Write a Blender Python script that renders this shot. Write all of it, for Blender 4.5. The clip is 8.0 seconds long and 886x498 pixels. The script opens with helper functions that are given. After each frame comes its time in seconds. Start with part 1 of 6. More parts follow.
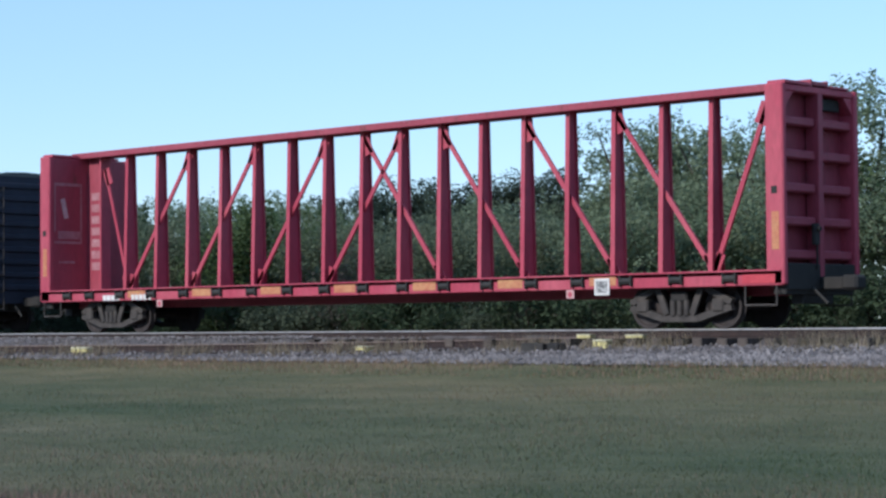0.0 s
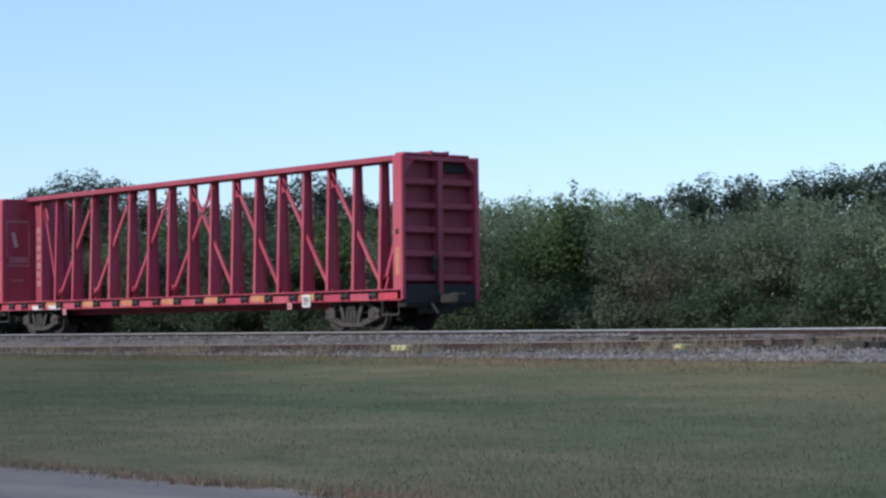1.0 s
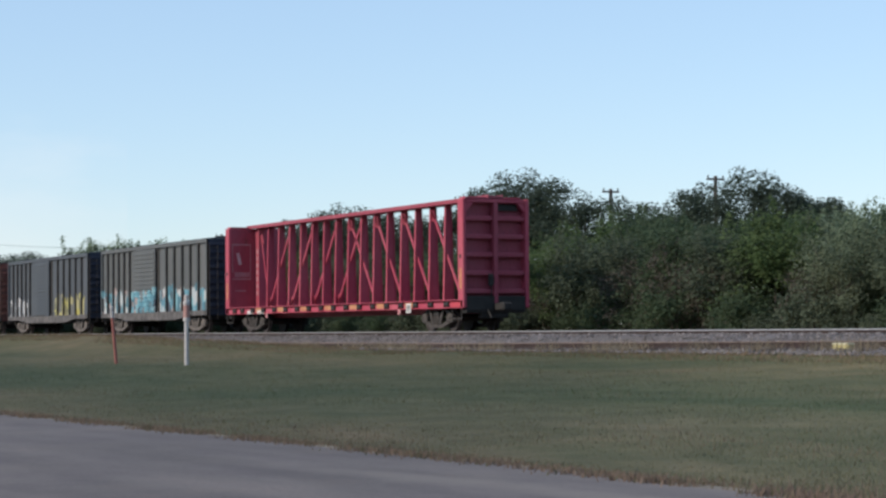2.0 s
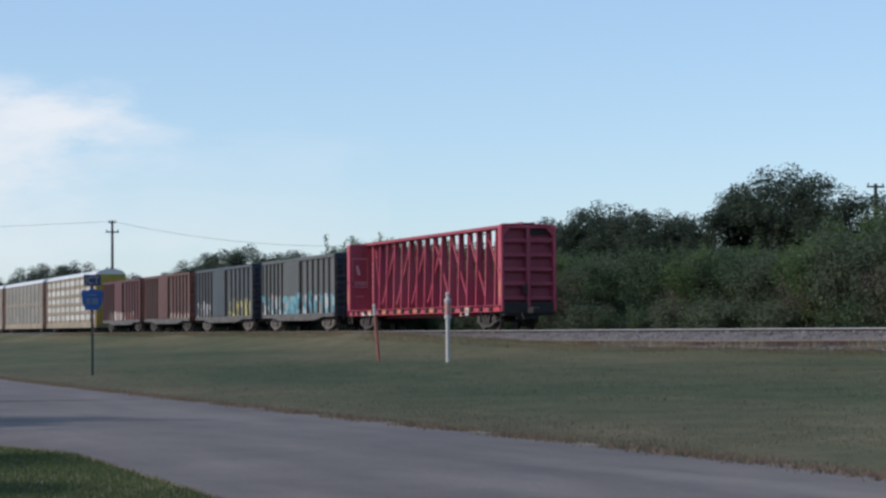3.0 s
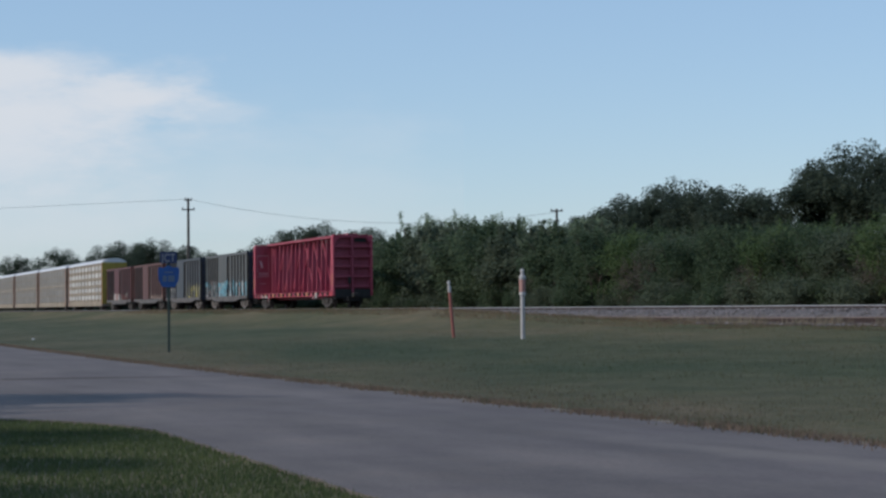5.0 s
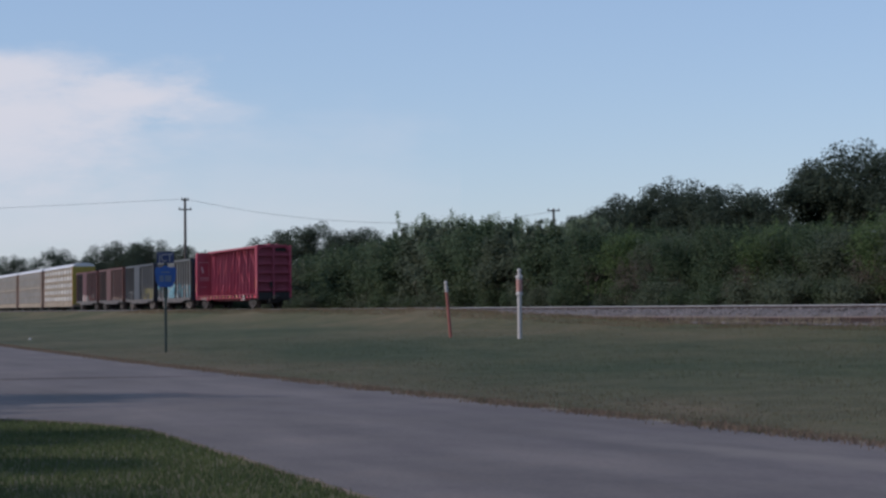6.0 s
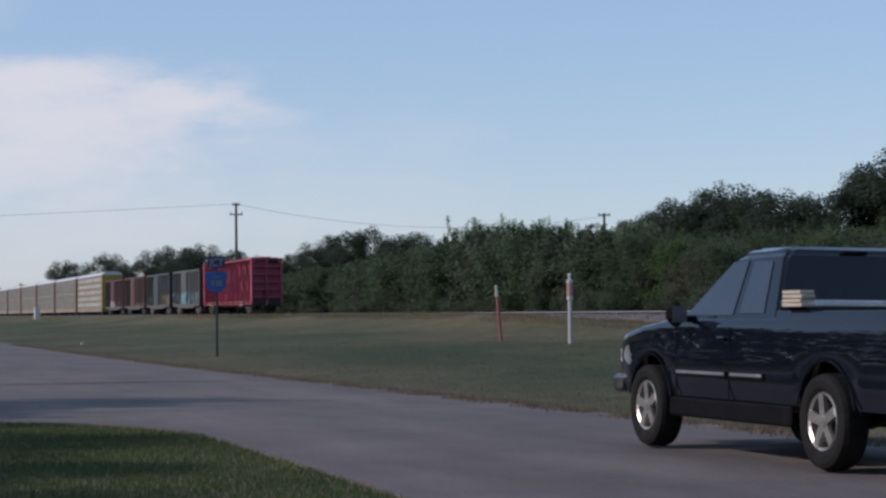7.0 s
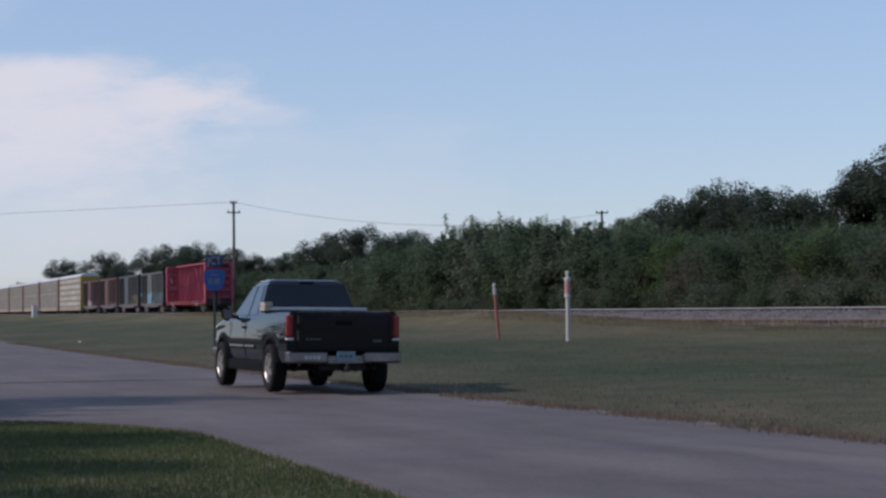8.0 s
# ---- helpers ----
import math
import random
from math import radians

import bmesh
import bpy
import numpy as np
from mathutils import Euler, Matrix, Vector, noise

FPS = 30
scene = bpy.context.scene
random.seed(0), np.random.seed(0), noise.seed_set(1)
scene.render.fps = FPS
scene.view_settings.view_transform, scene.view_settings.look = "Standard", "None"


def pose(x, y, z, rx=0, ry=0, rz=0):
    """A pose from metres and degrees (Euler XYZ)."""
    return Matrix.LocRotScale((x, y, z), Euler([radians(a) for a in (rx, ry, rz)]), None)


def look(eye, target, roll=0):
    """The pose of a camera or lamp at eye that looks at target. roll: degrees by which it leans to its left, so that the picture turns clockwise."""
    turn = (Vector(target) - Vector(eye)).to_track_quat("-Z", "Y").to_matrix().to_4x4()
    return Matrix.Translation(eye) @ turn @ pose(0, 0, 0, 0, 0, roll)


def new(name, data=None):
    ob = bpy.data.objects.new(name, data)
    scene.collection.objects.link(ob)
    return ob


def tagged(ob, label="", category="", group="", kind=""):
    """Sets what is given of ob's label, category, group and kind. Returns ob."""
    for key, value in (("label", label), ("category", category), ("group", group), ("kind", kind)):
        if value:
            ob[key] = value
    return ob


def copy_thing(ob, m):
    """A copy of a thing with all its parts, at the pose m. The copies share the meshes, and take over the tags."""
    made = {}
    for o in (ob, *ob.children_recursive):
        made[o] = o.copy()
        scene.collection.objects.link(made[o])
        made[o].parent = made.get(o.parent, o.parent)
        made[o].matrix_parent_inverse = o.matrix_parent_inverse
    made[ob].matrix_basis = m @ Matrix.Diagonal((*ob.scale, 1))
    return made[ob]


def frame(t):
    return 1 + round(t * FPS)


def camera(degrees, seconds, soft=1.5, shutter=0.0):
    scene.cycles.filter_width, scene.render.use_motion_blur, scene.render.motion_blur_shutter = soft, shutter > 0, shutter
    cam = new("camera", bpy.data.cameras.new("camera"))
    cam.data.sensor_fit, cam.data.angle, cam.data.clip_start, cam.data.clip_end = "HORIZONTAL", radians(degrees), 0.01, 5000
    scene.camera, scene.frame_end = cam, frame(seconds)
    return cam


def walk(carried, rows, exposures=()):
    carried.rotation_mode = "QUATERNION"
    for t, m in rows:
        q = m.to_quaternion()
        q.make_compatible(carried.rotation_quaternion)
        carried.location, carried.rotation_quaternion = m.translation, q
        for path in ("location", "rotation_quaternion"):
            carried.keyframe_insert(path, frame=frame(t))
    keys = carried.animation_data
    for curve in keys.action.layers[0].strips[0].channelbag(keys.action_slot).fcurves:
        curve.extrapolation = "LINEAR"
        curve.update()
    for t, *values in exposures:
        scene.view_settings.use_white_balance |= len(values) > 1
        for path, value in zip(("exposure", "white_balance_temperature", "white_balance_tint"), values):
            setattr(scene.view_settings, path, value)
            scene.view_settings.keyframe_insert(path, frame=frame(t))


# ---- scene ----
# Camera: a hand-held telephoto view from the verge, panning after a departing train.
# World: x across the road towards the railway, y along the railway in the train's direction.
EYE = (0.0, 0.0, 1.35)


def eye_pose(yaw, pitch, lean):
    """Yaw clockwise from +y, pitch above the horizon, lean of the picture, in degrees."""
    return pose(*EYE) @ pose(0, 0, 0, 0, 0, -yaw) @ pose(0, 0, 0, 90 + pitch, 0, 0) @ pose(0, 0, 0, 0, 0, -lean)


cam = camera(23.52, 8.0, soft=2.6)
walk(cam, [
    (0, eye_pose(46.631, 2.133, 0.458)),
    (0.5, eye_pose(46.465, 2.122, 0.394)),
    (0.6, eye_pose(46.446, 2.101, 0.382)),
    (0.7, eye_pose(45.609, 2.056, 0.487)),
    (0.8, eye_pose(43.011, 2.135, 0.467)),
    (0.9, eye_pose(40.510, 2.146, 0.474)),
    (1, eye_pose(38.119, 2.154, 0.531)),
    (1.1, eye_pose(36.303, 2.162, 0.486)),
    (1.2, eye_pose(35.237, 2.162, 0.437)),
    (1.3, eye_pose(34.330, 2.165, 0.434)),
    (1.4, eye_pose(32.926, 2.177, 0.500)),
    (1.5, eye_pose(31.365, 2.191, 0.546)),
    (1.6, eye_pose(29.943, 2.182, 0.480)),
    (1.7, eye_pose(29.048, 2.179, 0.441)),
    (1.8, eye_pose(28.748, 2.153, 0.349)),
    (1.9, eye_pose(27.753, 2.170, 0.487)),
    (2, eye_pose(26.365, 2.183, 0.451)),
    (2.1, eye_pose(25.082, 2.192, 0.506)),
    (2.2, eye_pose(23.939, 2.229, 0.489)),
    (3.3, eye_pose(19.058, 2.130, 0.478)),
    (3.5, eye_pose(18.821, 2.086, 0.506)),
    (3.7, eye_pose(18.021, 1.763, 0.574)),
    (3.8, eye_pose(17.852, 1.639, 0.530)),
    (4, eye_pose(17.304, 1.370, 0.532)),
    (4.5, eye_pose(17.342, 1.538, 0.491)),
    (4.7, eye_pose(17.336, 1.559, 0.489)),
    (5.8, eye_pose(17.438, 1.557, 0.509)),
    (6, eye_pose(17.436, 1.555, 0.518)),
    (6.5, eye_pose(17.316, 1.600, 0.564)),
    (6.8, eye_pose(16.038, 1.668, 0.581)),
    (7, eye_pose(16.079, 1.692, 0.525)),
    (7.2, eye_pose(16.119, 1.704, 0.460)),
    (7.5, eye_pose(16.133, 1.659, 0.505)),
    (8, eye_pose(16.141, 1.633, 0.588)),
], exposures=[(0, 0.31, 5200, 9), (0.5, 0.30, 5350, 3), (1.0, 0.33, 5400, 10), (1.5, 0.31, 5600, 6), (2.0, 0.30, 5900, 11), (2.2, 0.27, 5850, 11),
              (3.3, 0.08, 5650, 9), (3.5, 0.04, 5650, 8), (4.0, -0.02, 5700, 18), (4.5, -0.08, 5600, 9), (5.8, -0.18, 5650, 17), (6.0, -0.20, 5650, 18),
              (6.5, -0.22, 5550, 12), (7.0, -0.16, 5700, 18), (7.4, -0.17, 5650, 16), (7.5, -0.18, 5620, 13), (7.7, -0.17, 5650, 16), (8.0, -0.15, 5700, 20)])

# World: clear evening sky, low sun across the road.
SUN_AZ, SUN_EL = -86.0, 30.0
world = bpy.data.worlds.new("world")
scene.world = world
world.use_nodes = True
wn = world.node_tree
sky = wn.nodes.new("ShaderNodeTexSky")
sky.sky_type = "NISHITA"
sky.sun_disc = False
sky.sun_elevation = radians(SUN_EL)
sky.sun_rotation = radians(SUN_AZ % 360)
sky.air_density, sky.dust_density, sky.ozone_density = 1.0, 0.15, 0.9
wn.nodes["Background"].inputs["Strength"].default_value = 0.108
haze = wn.nodes.new("ShaderNodeMix")  # even, humid evening haze over the clear sky
haze.data_type = "RGBA"
haze.inputs[0].default_value, haze.inputs[7].default_value = 0.38, (4.6, 6.0, 7.4, 1)
wn.links.new(sky.outputs["Color"], haze.inputs[6])
wn.links.new(haze.outputs[2], wn.nodes["Background"].inputs["Color"])
sun = new("sun", bpy.data.lights.new("sun", "SUN"))
sun.data.energy, sun.data.angle, sun.data.color = 3.5, radians(0.6), (1.0, 0.84, 0.66)
sun_dir = Vector((math.sin(radians(SUN_AZ)) * math.cos(radians(SUN_EL)),
                  math.cos(radians(SUN_AZ)) * math.cos(radians(SUN_EL)), math.sin(radians(SUN_EL))))
sun.matrix_world = look(sun_dir * 50, (0, 0, 0))


# ---- materials ----
def ramp(nt, fac, stops):
    node = nt.nodes.new("ShaderNodeValToRGB")
    el = node.color_ramp.elements
    while len(el) < len(stops):
        el.new(0.5)
    for e, (p, c) in zip(el, stops):
        e.position, e.color = p, (*c, 1)
    nt.links.new(fac, node.inputs["Fac"])
    return node.outputs["Color"]


def noise_node(nt, scale, detail=4.0, rough=0.55, stretch=(1, 1, 1), coord="Object"):
    tc = nt.nodes.new("ShaderNodeTexCoord")
    mp = nt.nodes.new("ShaderNodeMapping")
    mp.inputs["Scale"].default_value = stretch
    tx = nt.nodes.new("ShaderNodeTexNoise")
    tx.inputs["Scale"].default_value, tx.inputs["Detail"].default_value = scale, detail
    tx.inputs["Roughness"].default_value = rough
    nt.links.new(tc.outputs[coord], mp.inputs["Vector"])
    nt.links.new(mp.outputs["Vector"], tx.inputs["Vector"])
    return tx.outputs["Fac"]


def mix(nt, fac, a, b, mode="MIX"):
    node = nt.nodes.new("ShaderNodeMix")
    node.data_type, node.blend_type = "RGBA", mode
    for sock, v in ((node.inputs[0], fac), (node.inputs[6], a), (node.inputs[7], b)):
        if isinstance(v, (int, float)):
            sock.default_value = v
        elif isinstance(v, tuple):
            sock.default_value = (*v, 1)
        else:
            nt.links.new(v, sock)
    return node.outputs[2]


def math_node(nt, op, a, b=0.0, c=None):
    node = nt.nodes.new("ShaderNodeMath")
    node.operation = op
    for sock, v in zip(node.inputs, (a, b, c)):
        if v is None:
            continue
        if isinstance(v, (int, float)):
            sock.default_value = v
        else:
            nt.links.new(v, sock)
    return node.outputs[0]


def material(name, stops, scale=3.0, rough=0.7, metal=0.0, fine=40.0, fine_amt=0.25, bump=0.2, bump_dist=0.01,
             stretch=(1, 1, 1), coat=0.0, island=0.0, spec=0.5, per_object=0.0):
    """Two-scale procedural surface: broad colour stops, fine grain and relief."""
    m = bpy.data.materials.new(name)
    m.use_nodes = True
    nt = m.node_tree
    b = nt.nodes["Principled BSDF"]
    big = noise_node(nt, scale, 5, 0.6, stretch)
    col = ramp(nt, big, stops)
    small = noise_node(nt, fine, 3, 0.6, stretch)
    grain = ramp(nt, small, [(0.3, (1 - fine_amt,) * 3), (0.7, (1 + fine_amt * 0.4,) * 3)])
    col = mix(nt, 1.0, col, grain, "MULTIPLY")
    if island or per_object:
        if island:
            g = nt.nodes.new("ShaderNodeNewGeometry")
            rnd, amt = g.outputs["Random Per Island"], island
        else:
            g = nt.nodes.new("ShaderNodeObjectInfo")
            rnd, amt = g.outputs["Random"], per_object
        v = ramp(nt, rnd, [(0.0, (1 - amt,) * 3), (1.0, (1 + amt,) * 3)])
        col = mix(nt, 1.0, col, v, "MULTIPLY")
    nt.links.new(col, b.inputs["Base Color"])
    b.inputs["Metallic"].default_value = metal
    b.inputs["Specular IOR Level"].default_value = spec
    b.inputs["Coat Weight"].default_value = coat
    rr = math_node(nt, "MULTIPLY_ADD", small, 0.25, rough - 0.12)
    nt.links.new(rr, b.inputs["Roughness"])
    if bump:
        bp = nt.nodes.new("ShaderNodeBump")
        bp.inputs["Strength"].default_value, bp.inputs["Distance"].default_value = bump, bump_dist
        nt.links.new(small, bp.inputs["Height"])
        nt.links.new(bp.outputs["Normal"], b.inputs["Normal"])
    return m


def rusty_paint(name, paint, worn, rust, amount=0.62, rough=0.6):
    """Faded railcar paint with streaks and rust that run down the sides."""
    m = material(name, [(0.3, worn), (0.6, paint)], 0.8, rough, 0, 14, 0.18, 0.15, stretch=(1, 1, 0.35))
    nt = m.node_tree
    b = nt.nodes["Principled BSDF"]
    col = b.inputs["Base Color"].links[0].from_socket
    st = noise_node(nt, 3.0, 6, 0.7, (1, 1.0, 0.25))
    f = ramp(nt, st, [(amount, (0, 0, 0)), (amount + 0.12, (1, 1, 1))])
    nt.links.new(mix(nt, f, col, rust), b.inputs["Base Color"])
    return m


RED = rusty_paint("red_paint", (0.355, 0.041, 0.074), (0.42, 0.082, 0.112), (0.15, 0.035, 0.035), 0.64)
RED_DARK = rusty_paint("red_paint_darker", (0.265, 0.036, 0.060), (0.31, 0.062, 0.088), (0.11, 0.035, 0.03), 0.6)
GREASE = material("greasy_black_steel", [(0.3, (0.012, 0.011, 0.010)), (0.7, (0.03, 0.026, 0.022))], 3, 0.75)
DUSTY_STEEL = material("dusty_brown_steel", [(0.3, (0.03, 0.026, 0.023)), (0.7, (0.075, 0.064, 0.056))], 4, 0.8)
WHEEL_STEEL = material("wheel_steel", [(0.3, (0.026, 0.021, 0.020)), (0.7, (0.056, 0.044, 0.040))], 6, 0.7, 0.1)
RAIL_RUST = material("rusty_rail", [(0.3, (0.018, 0.011, 0.010)), (0.7, (0.040, 0.023, 0.020))], 5, 0.85)
RAIL_HEAD = material("worn_rail_head", [(0.3, (0.42, 0.40, 0.39)), (0.7, (0.58, 0.56, 0.55))], 5, 0.38, 0.55, bump=0)
RAIL_DULL = material("dull_rail_head", [(0.3, (0.12, 0.085, 0.07)), (0.7, (0.20, 0.15, 0.13))], 5, 0.6, 0.3, bump=0)
TIE = material("creosoted_timber", [(0.3, (0.03, 0.024, 0.02)), (0.7, (0.09, 0.072, 0.06))], 3, 0.85, 0, 25, 0.3, 0.4, per_object=0.3)
BALLAST = material("ballast_bed", [(0.3, (0.075, 0.066, 0.063)), (0.7, (0.15, 0.135, 0.134))], 0.9, 0.9, 0, 14, 0.5, 0.9, 0.03)
STONE = material("ballast_stone", [(0.3, (0.112, 0.101, 0.099)), (0.7, (0.215, 0.197, 0.194))], 0.7, 0.9, 0, 30, 0.3, 0.3, island=0.45)
YELLOW = material("yellow_paint", [(0.3, (0.62, 0.55, 0.20)), (0.7, (0.72, 0.66, 0.32))], 6, 0.6)
YELLOW_PALE = material("bleached_yellow_paint", [(0.3, (0.60, 0.57, 0.36)), (0.7, (0.72, 0.69, 0.50))], 6, 0.6)
ORANGE_TAPE = material("faded_orange_reflector", [(0.35, (0.44, 0.15, 0.075)), (0.65, (0.50, 0.25, 0.11))], 5, 0.55)
WHITE_PAINT = material("dirty_white_paint", [(0.3, (0.55, 0.53, 0.50)), (0.7, (0.72, 0.71, 0.68))], 3, 0.6)
NAVY_END = material("dark_blue_steel", [(0.3, (0.012, 0.016, 0.032)), (0.7, (0.028, 0.033, 0.055))], 1.5, 0.7)
BROWN_CAR = rusty_paint("brown_boxcar_paint", (0.17, 0.05, 0.035), (0.22, 0.09, 0.07), (0.08, 0.03, 0.02), 0.6)
BROWN_CAR_2 = rusty_paint("oxide_boxcar_paint", (0.20, 0.075, 0.05), (0.26, 0.12, 0.09), (0.09, 0.035, 0.025), 0.6)
RACK_PANEL = material("galvanised_panel", [(0.3, (0.17, 0.16, 0.145)), (0.7, (0.26, 0.245, 0.225))], 1.2, 0.55, 0.3, per_object=0.12)
RACK_WHITE = material("whitish_panel", [(0.3, (0.36, 0.355, 0.33)), (0.7, (0.48, 0.47, 0.44))], 1.2, 0.6, 0.0, per_object=0.15)
RIB_DARK = material("dark_grey_post", [(0.3, (0.022, 0.022, 0.022)), (0.7, (0.05, 0.048, 0.046))], 2, 0.8)
RACK_FRAME = rusty_paint("rack_frame_paint", (0.22, 0.18, 0.125), (0.30, 0.25, 0.18), (0.13, 0.06, 0.04), 0.55)
RACK_ROOF = material("galvanised_roof", [(0.3, (0.52, 0.52, 0.52)), (0.7, (0.68, 0.68, 0.68))], 0.6, 0.45, 0.15)
RACK_RUST = material("rusty_rack_post", [(0.3, (0.13, 0.06, 0.04)), (0.7, (0.22, 0.11, 0.07))], 1.5, 0.8)
RACK_YELLOW = material("rack_yellow_end", [(0.3, (0.30, 0.22, 0.03)), (0.7, (0.38, 0.29, 0.05))], 1.5, 0.7)
WOOD_POLE = material("weathered_pole_wood", [(0.3, (0.05, 0.043, 0.038)), (0.7, (0.105, 0.09, 0.078))], 2, 0.85, stretch=(4, 4, 0.4))
WIRE = material("wire", [(0.3, (0.03, 0.03, 0.03)), (0.7, (0.05, 0.05, 0.05))], 2, 0.6, bump=0)
BARK = material("bark", [(0.3, (0.05, 0.04, 0.032)), (0.7, (0.12, 0.10, 0.085))], 3, 0.9, 0, 30, 0.4, 0.6, stretch=(3, 3, 0.5))


def leaf_material(name, dark, light, island=0.2, scale=0.45, stretch=(1, 1, 1)):
    m = material(name, [(0.37, dark), (0.63, light)], scale, 0.7, 0, 6, 0.15, 0, island=island, spec=0.12, stretch=stretch)
    nt = m.node_tree
    b = nt.nodes["Principled BSDF"]
    col = b.inputs["Base Color"].links[0].from_socket
    tl = nt.nodes.new("ShaderNodeBsdfTranslucent")
    nt.links.new(col, tl.inputs["Color"])
    mx = nt.nodes.new("ShaderNodeMixShader")
    mx.inputs[0].default_value = 0.50
    nt.links.new(b.outputs[0], mx.inputs[1])
    nt.links.new(tl.outputs[0], mx.inputs[2])
    nt.links.new(mx.outputs[0], nt.nodes["Material Output"].inputs["Surface"])
    return m


LEAF_A = leaf_material("shrub_leaf", (0.066, 0.099, 0.054), (0.103, 0.136, 0.076))
LEAF_B = leaf_material("shrub_leaf_pale", (0.090, 0.114, 0.074), (0.130, 0.155, 0.101))
# green leaf with front light and haze put into its colour
LEAF_E = leaf_material("brightened_leaf", (0.185, 0.240, 0.145), (0.265, 0.315, 0.200))
LEAF_C = leaf_material("tree_leaf_dark", (0.044, 0.062, 0.044), (0.076, 0.097, 0.066))
# olive leaf, likewise raised in colour to look front-lit
LEAF_F = leaf_material("brightened_olive_leaf", (0.138, 0.170, 0.104), (0.198, 0.228, 0.146))
LEAF_G = leaf_material("withered_leaf", (0.125, 0.105, 0.085), (0.185, 0.155, 0.125))
LEAF_D = leaf_material("shrub_leaf_bright", (0.080, 0.122, 0.046), (0.130, 0.176, 0.076))
GRASS_BLADE = leaf_material("grass_blade", (0.078, 0.101, 0.053), (0.152, 0.144, 0.090), 0.2, 0.16, (1, 0.4, 1))
DRY_BLADE = leaf_material("dry_grass_blade", (0.145, 0.124, 0.090), (0.185, 0.158, 0.116), 0.2)
STRAW = leaf_material("bleached_weed_stalk", (0.25, 0.21, 0.145), (0.34, 0.29, 0.20), 0.25)


def front_lit_patch(nt):
    """1 towards the switch, where front light is put into the verge's colour, with an uneven border."""
    tc = nt.nodes.new("ShaderNodeTexCoord")
    sep = nt.nodes.new("ShaderNodeSeparateXYZ")
    nt.links.new(tc.outputs["Object"], sep.inputs[0])
    wob = noise_node(nt, 0.13, 4, 0.6)
    d = math_node(nt, "MULTIPLY_ADD", wob, 8.0, math_node(nt, "MULTIPLY_ADD", sep.outputs["X"], -1.35, sep.outputs["Y"]))
    r = nt.nodes.new("ShaderNodeMapRange")
    r.interpolation_type = "SMOOTHSTEP"
    r.inputs["From Min"].default_value, r.inputs["From Max"].default_value = 13.5, 4.0
    nt.links.new(d, r.inputs["Value"])
    return r.outputs["Result"]


def verge_tint(nt):
    """Colour factor across the verge: dry by the road, green in the hollow, straw-coloured by the stones."""
    tc = nt.nodes.new("ShaderNodeTexCoord")
    sep = nt.nodes.new("ShaderNodeSeparateXYZ")
    nt.links.new(tc.outputs["Object"], sep.inputs[0])
    wob = noise_node(nt, 0.30, 5, 0.65, (1, 0.45, 1))
    x = math_node(nt, "MULTIPLY_ADD", wob, 7.0, sep.outputs["X"])
    r = nt.nodes.new("ShaderNodeMapRange")
    r.inputs["From Min"].default_value, r.inputs["From Max"].default_value = 11.0, 31.0
    nt.links.new(x, r.inputs["Value"])
    return ramp(nt, r.outputs["Result"], [(0.0, (1.28, 1.12, 1.12)), (0.16, (1.06, 0.95, 0.98)), (0.34, (0.80, 0.85, 0.80)), (0.58, (0.86, 0.87, 0.80)), (0.80, (1.18, 1.04, 0.94)), (1.0, (1.32, 1.10, 0.98))])


def ground_material():
    m = bpy.data.materials.new("mown_grass")
    m.use_nodes = True
    nt = m.node_tree
    b = nt.nodes["Principled BSDF"]
    n1 = noise_node(nt, 0.16, 6, 0.62, (1, 0.4, 1))
    n2 = noise_node(nt, 1.3, 5, 0.65, (1, 0.6, 1))
    n3 = noise_node(nt, 22, 3, 0.7)
    col = ramp(nt, n1, [(0.35, (0.056, 0.074, 0.040)), (0.5, (0.086, 0.094, 0.055)), (0.66, (0.122, 0.116, 0.076))])
    # brighter, slightly warmer colour imitates the front-lit part of the verge
    col = mix(nt, front_lit_patch(nt), col, mix(nt, 1.0, col, (1.50, 1.42, 1.42), "MULTIPLY"))
    col = mix(nt, 1.0, col, ramp(nt, n2, [(0.3, (0.66, 0.72, 0.64)), (0.7, (1.22, 1.14, 1.1))]), "MULTIPLY")
    col = mix(nt, 1.0, col, ramp(nt, n3, [(0.3, (0.75, 0.77, 0.75)), (0.7, (1.15, 1.12, 1.1))]), "MULTIPLY")
    col = mix(nt, 1.0, col, verge_tint(nt), "MULTIPLY")
    nt.links.new(col, b.inputs["Base Color"])
    b.inputs["Roughness"].default_value = 0.9
    b.inputs["Specular IOR Level"].default_value = 0.2
    bp = nt.nodes.new("ShaderNodeBump")
    bp.inputs["Strength"].default_value, bp.inputs["Distance"].default_value = 0.8, 0.05
    nt.links.new(n3, bp.inputs["Height"])
    nt.links.new(bp.outputs["Normal"], b.inputs["Normal"])
    return m


for blade in (GRASS_BLADE, DRY_BLADE):
    for shader, sock in (("Principled BSDF", "Base Color"), ("Translucent BSDF", "Color")):
        tree = blade.node_tree
        target = tree.nodes[shader].inputs[sock]
        plain = target.links[0].from_socket
        plain = mix(tree, 1.0, plain, verge_tint(tree), "MULTIPLY")
        # blades get the same painted front light as the ground
        tree.links.new(mix(tree, front_lit_patch(tree), plain, mix(tree, 1.0, plain, (1.38, 1.33, 1.36), "MULTIPLY")), target)
GROUND = ground_material()
ASPHALT = material("worn_asphalt", [(0.28, (0.084, 0.070, 0.065)), (0.5, (0.117, 0.099, 0.092)), (0.72, (0.162, 0.138, 0.127))], 0.45, 0.85, 0, 30, 0.30,
                   0.5, 0.006, stretch=(1.6, 0.35, 1))


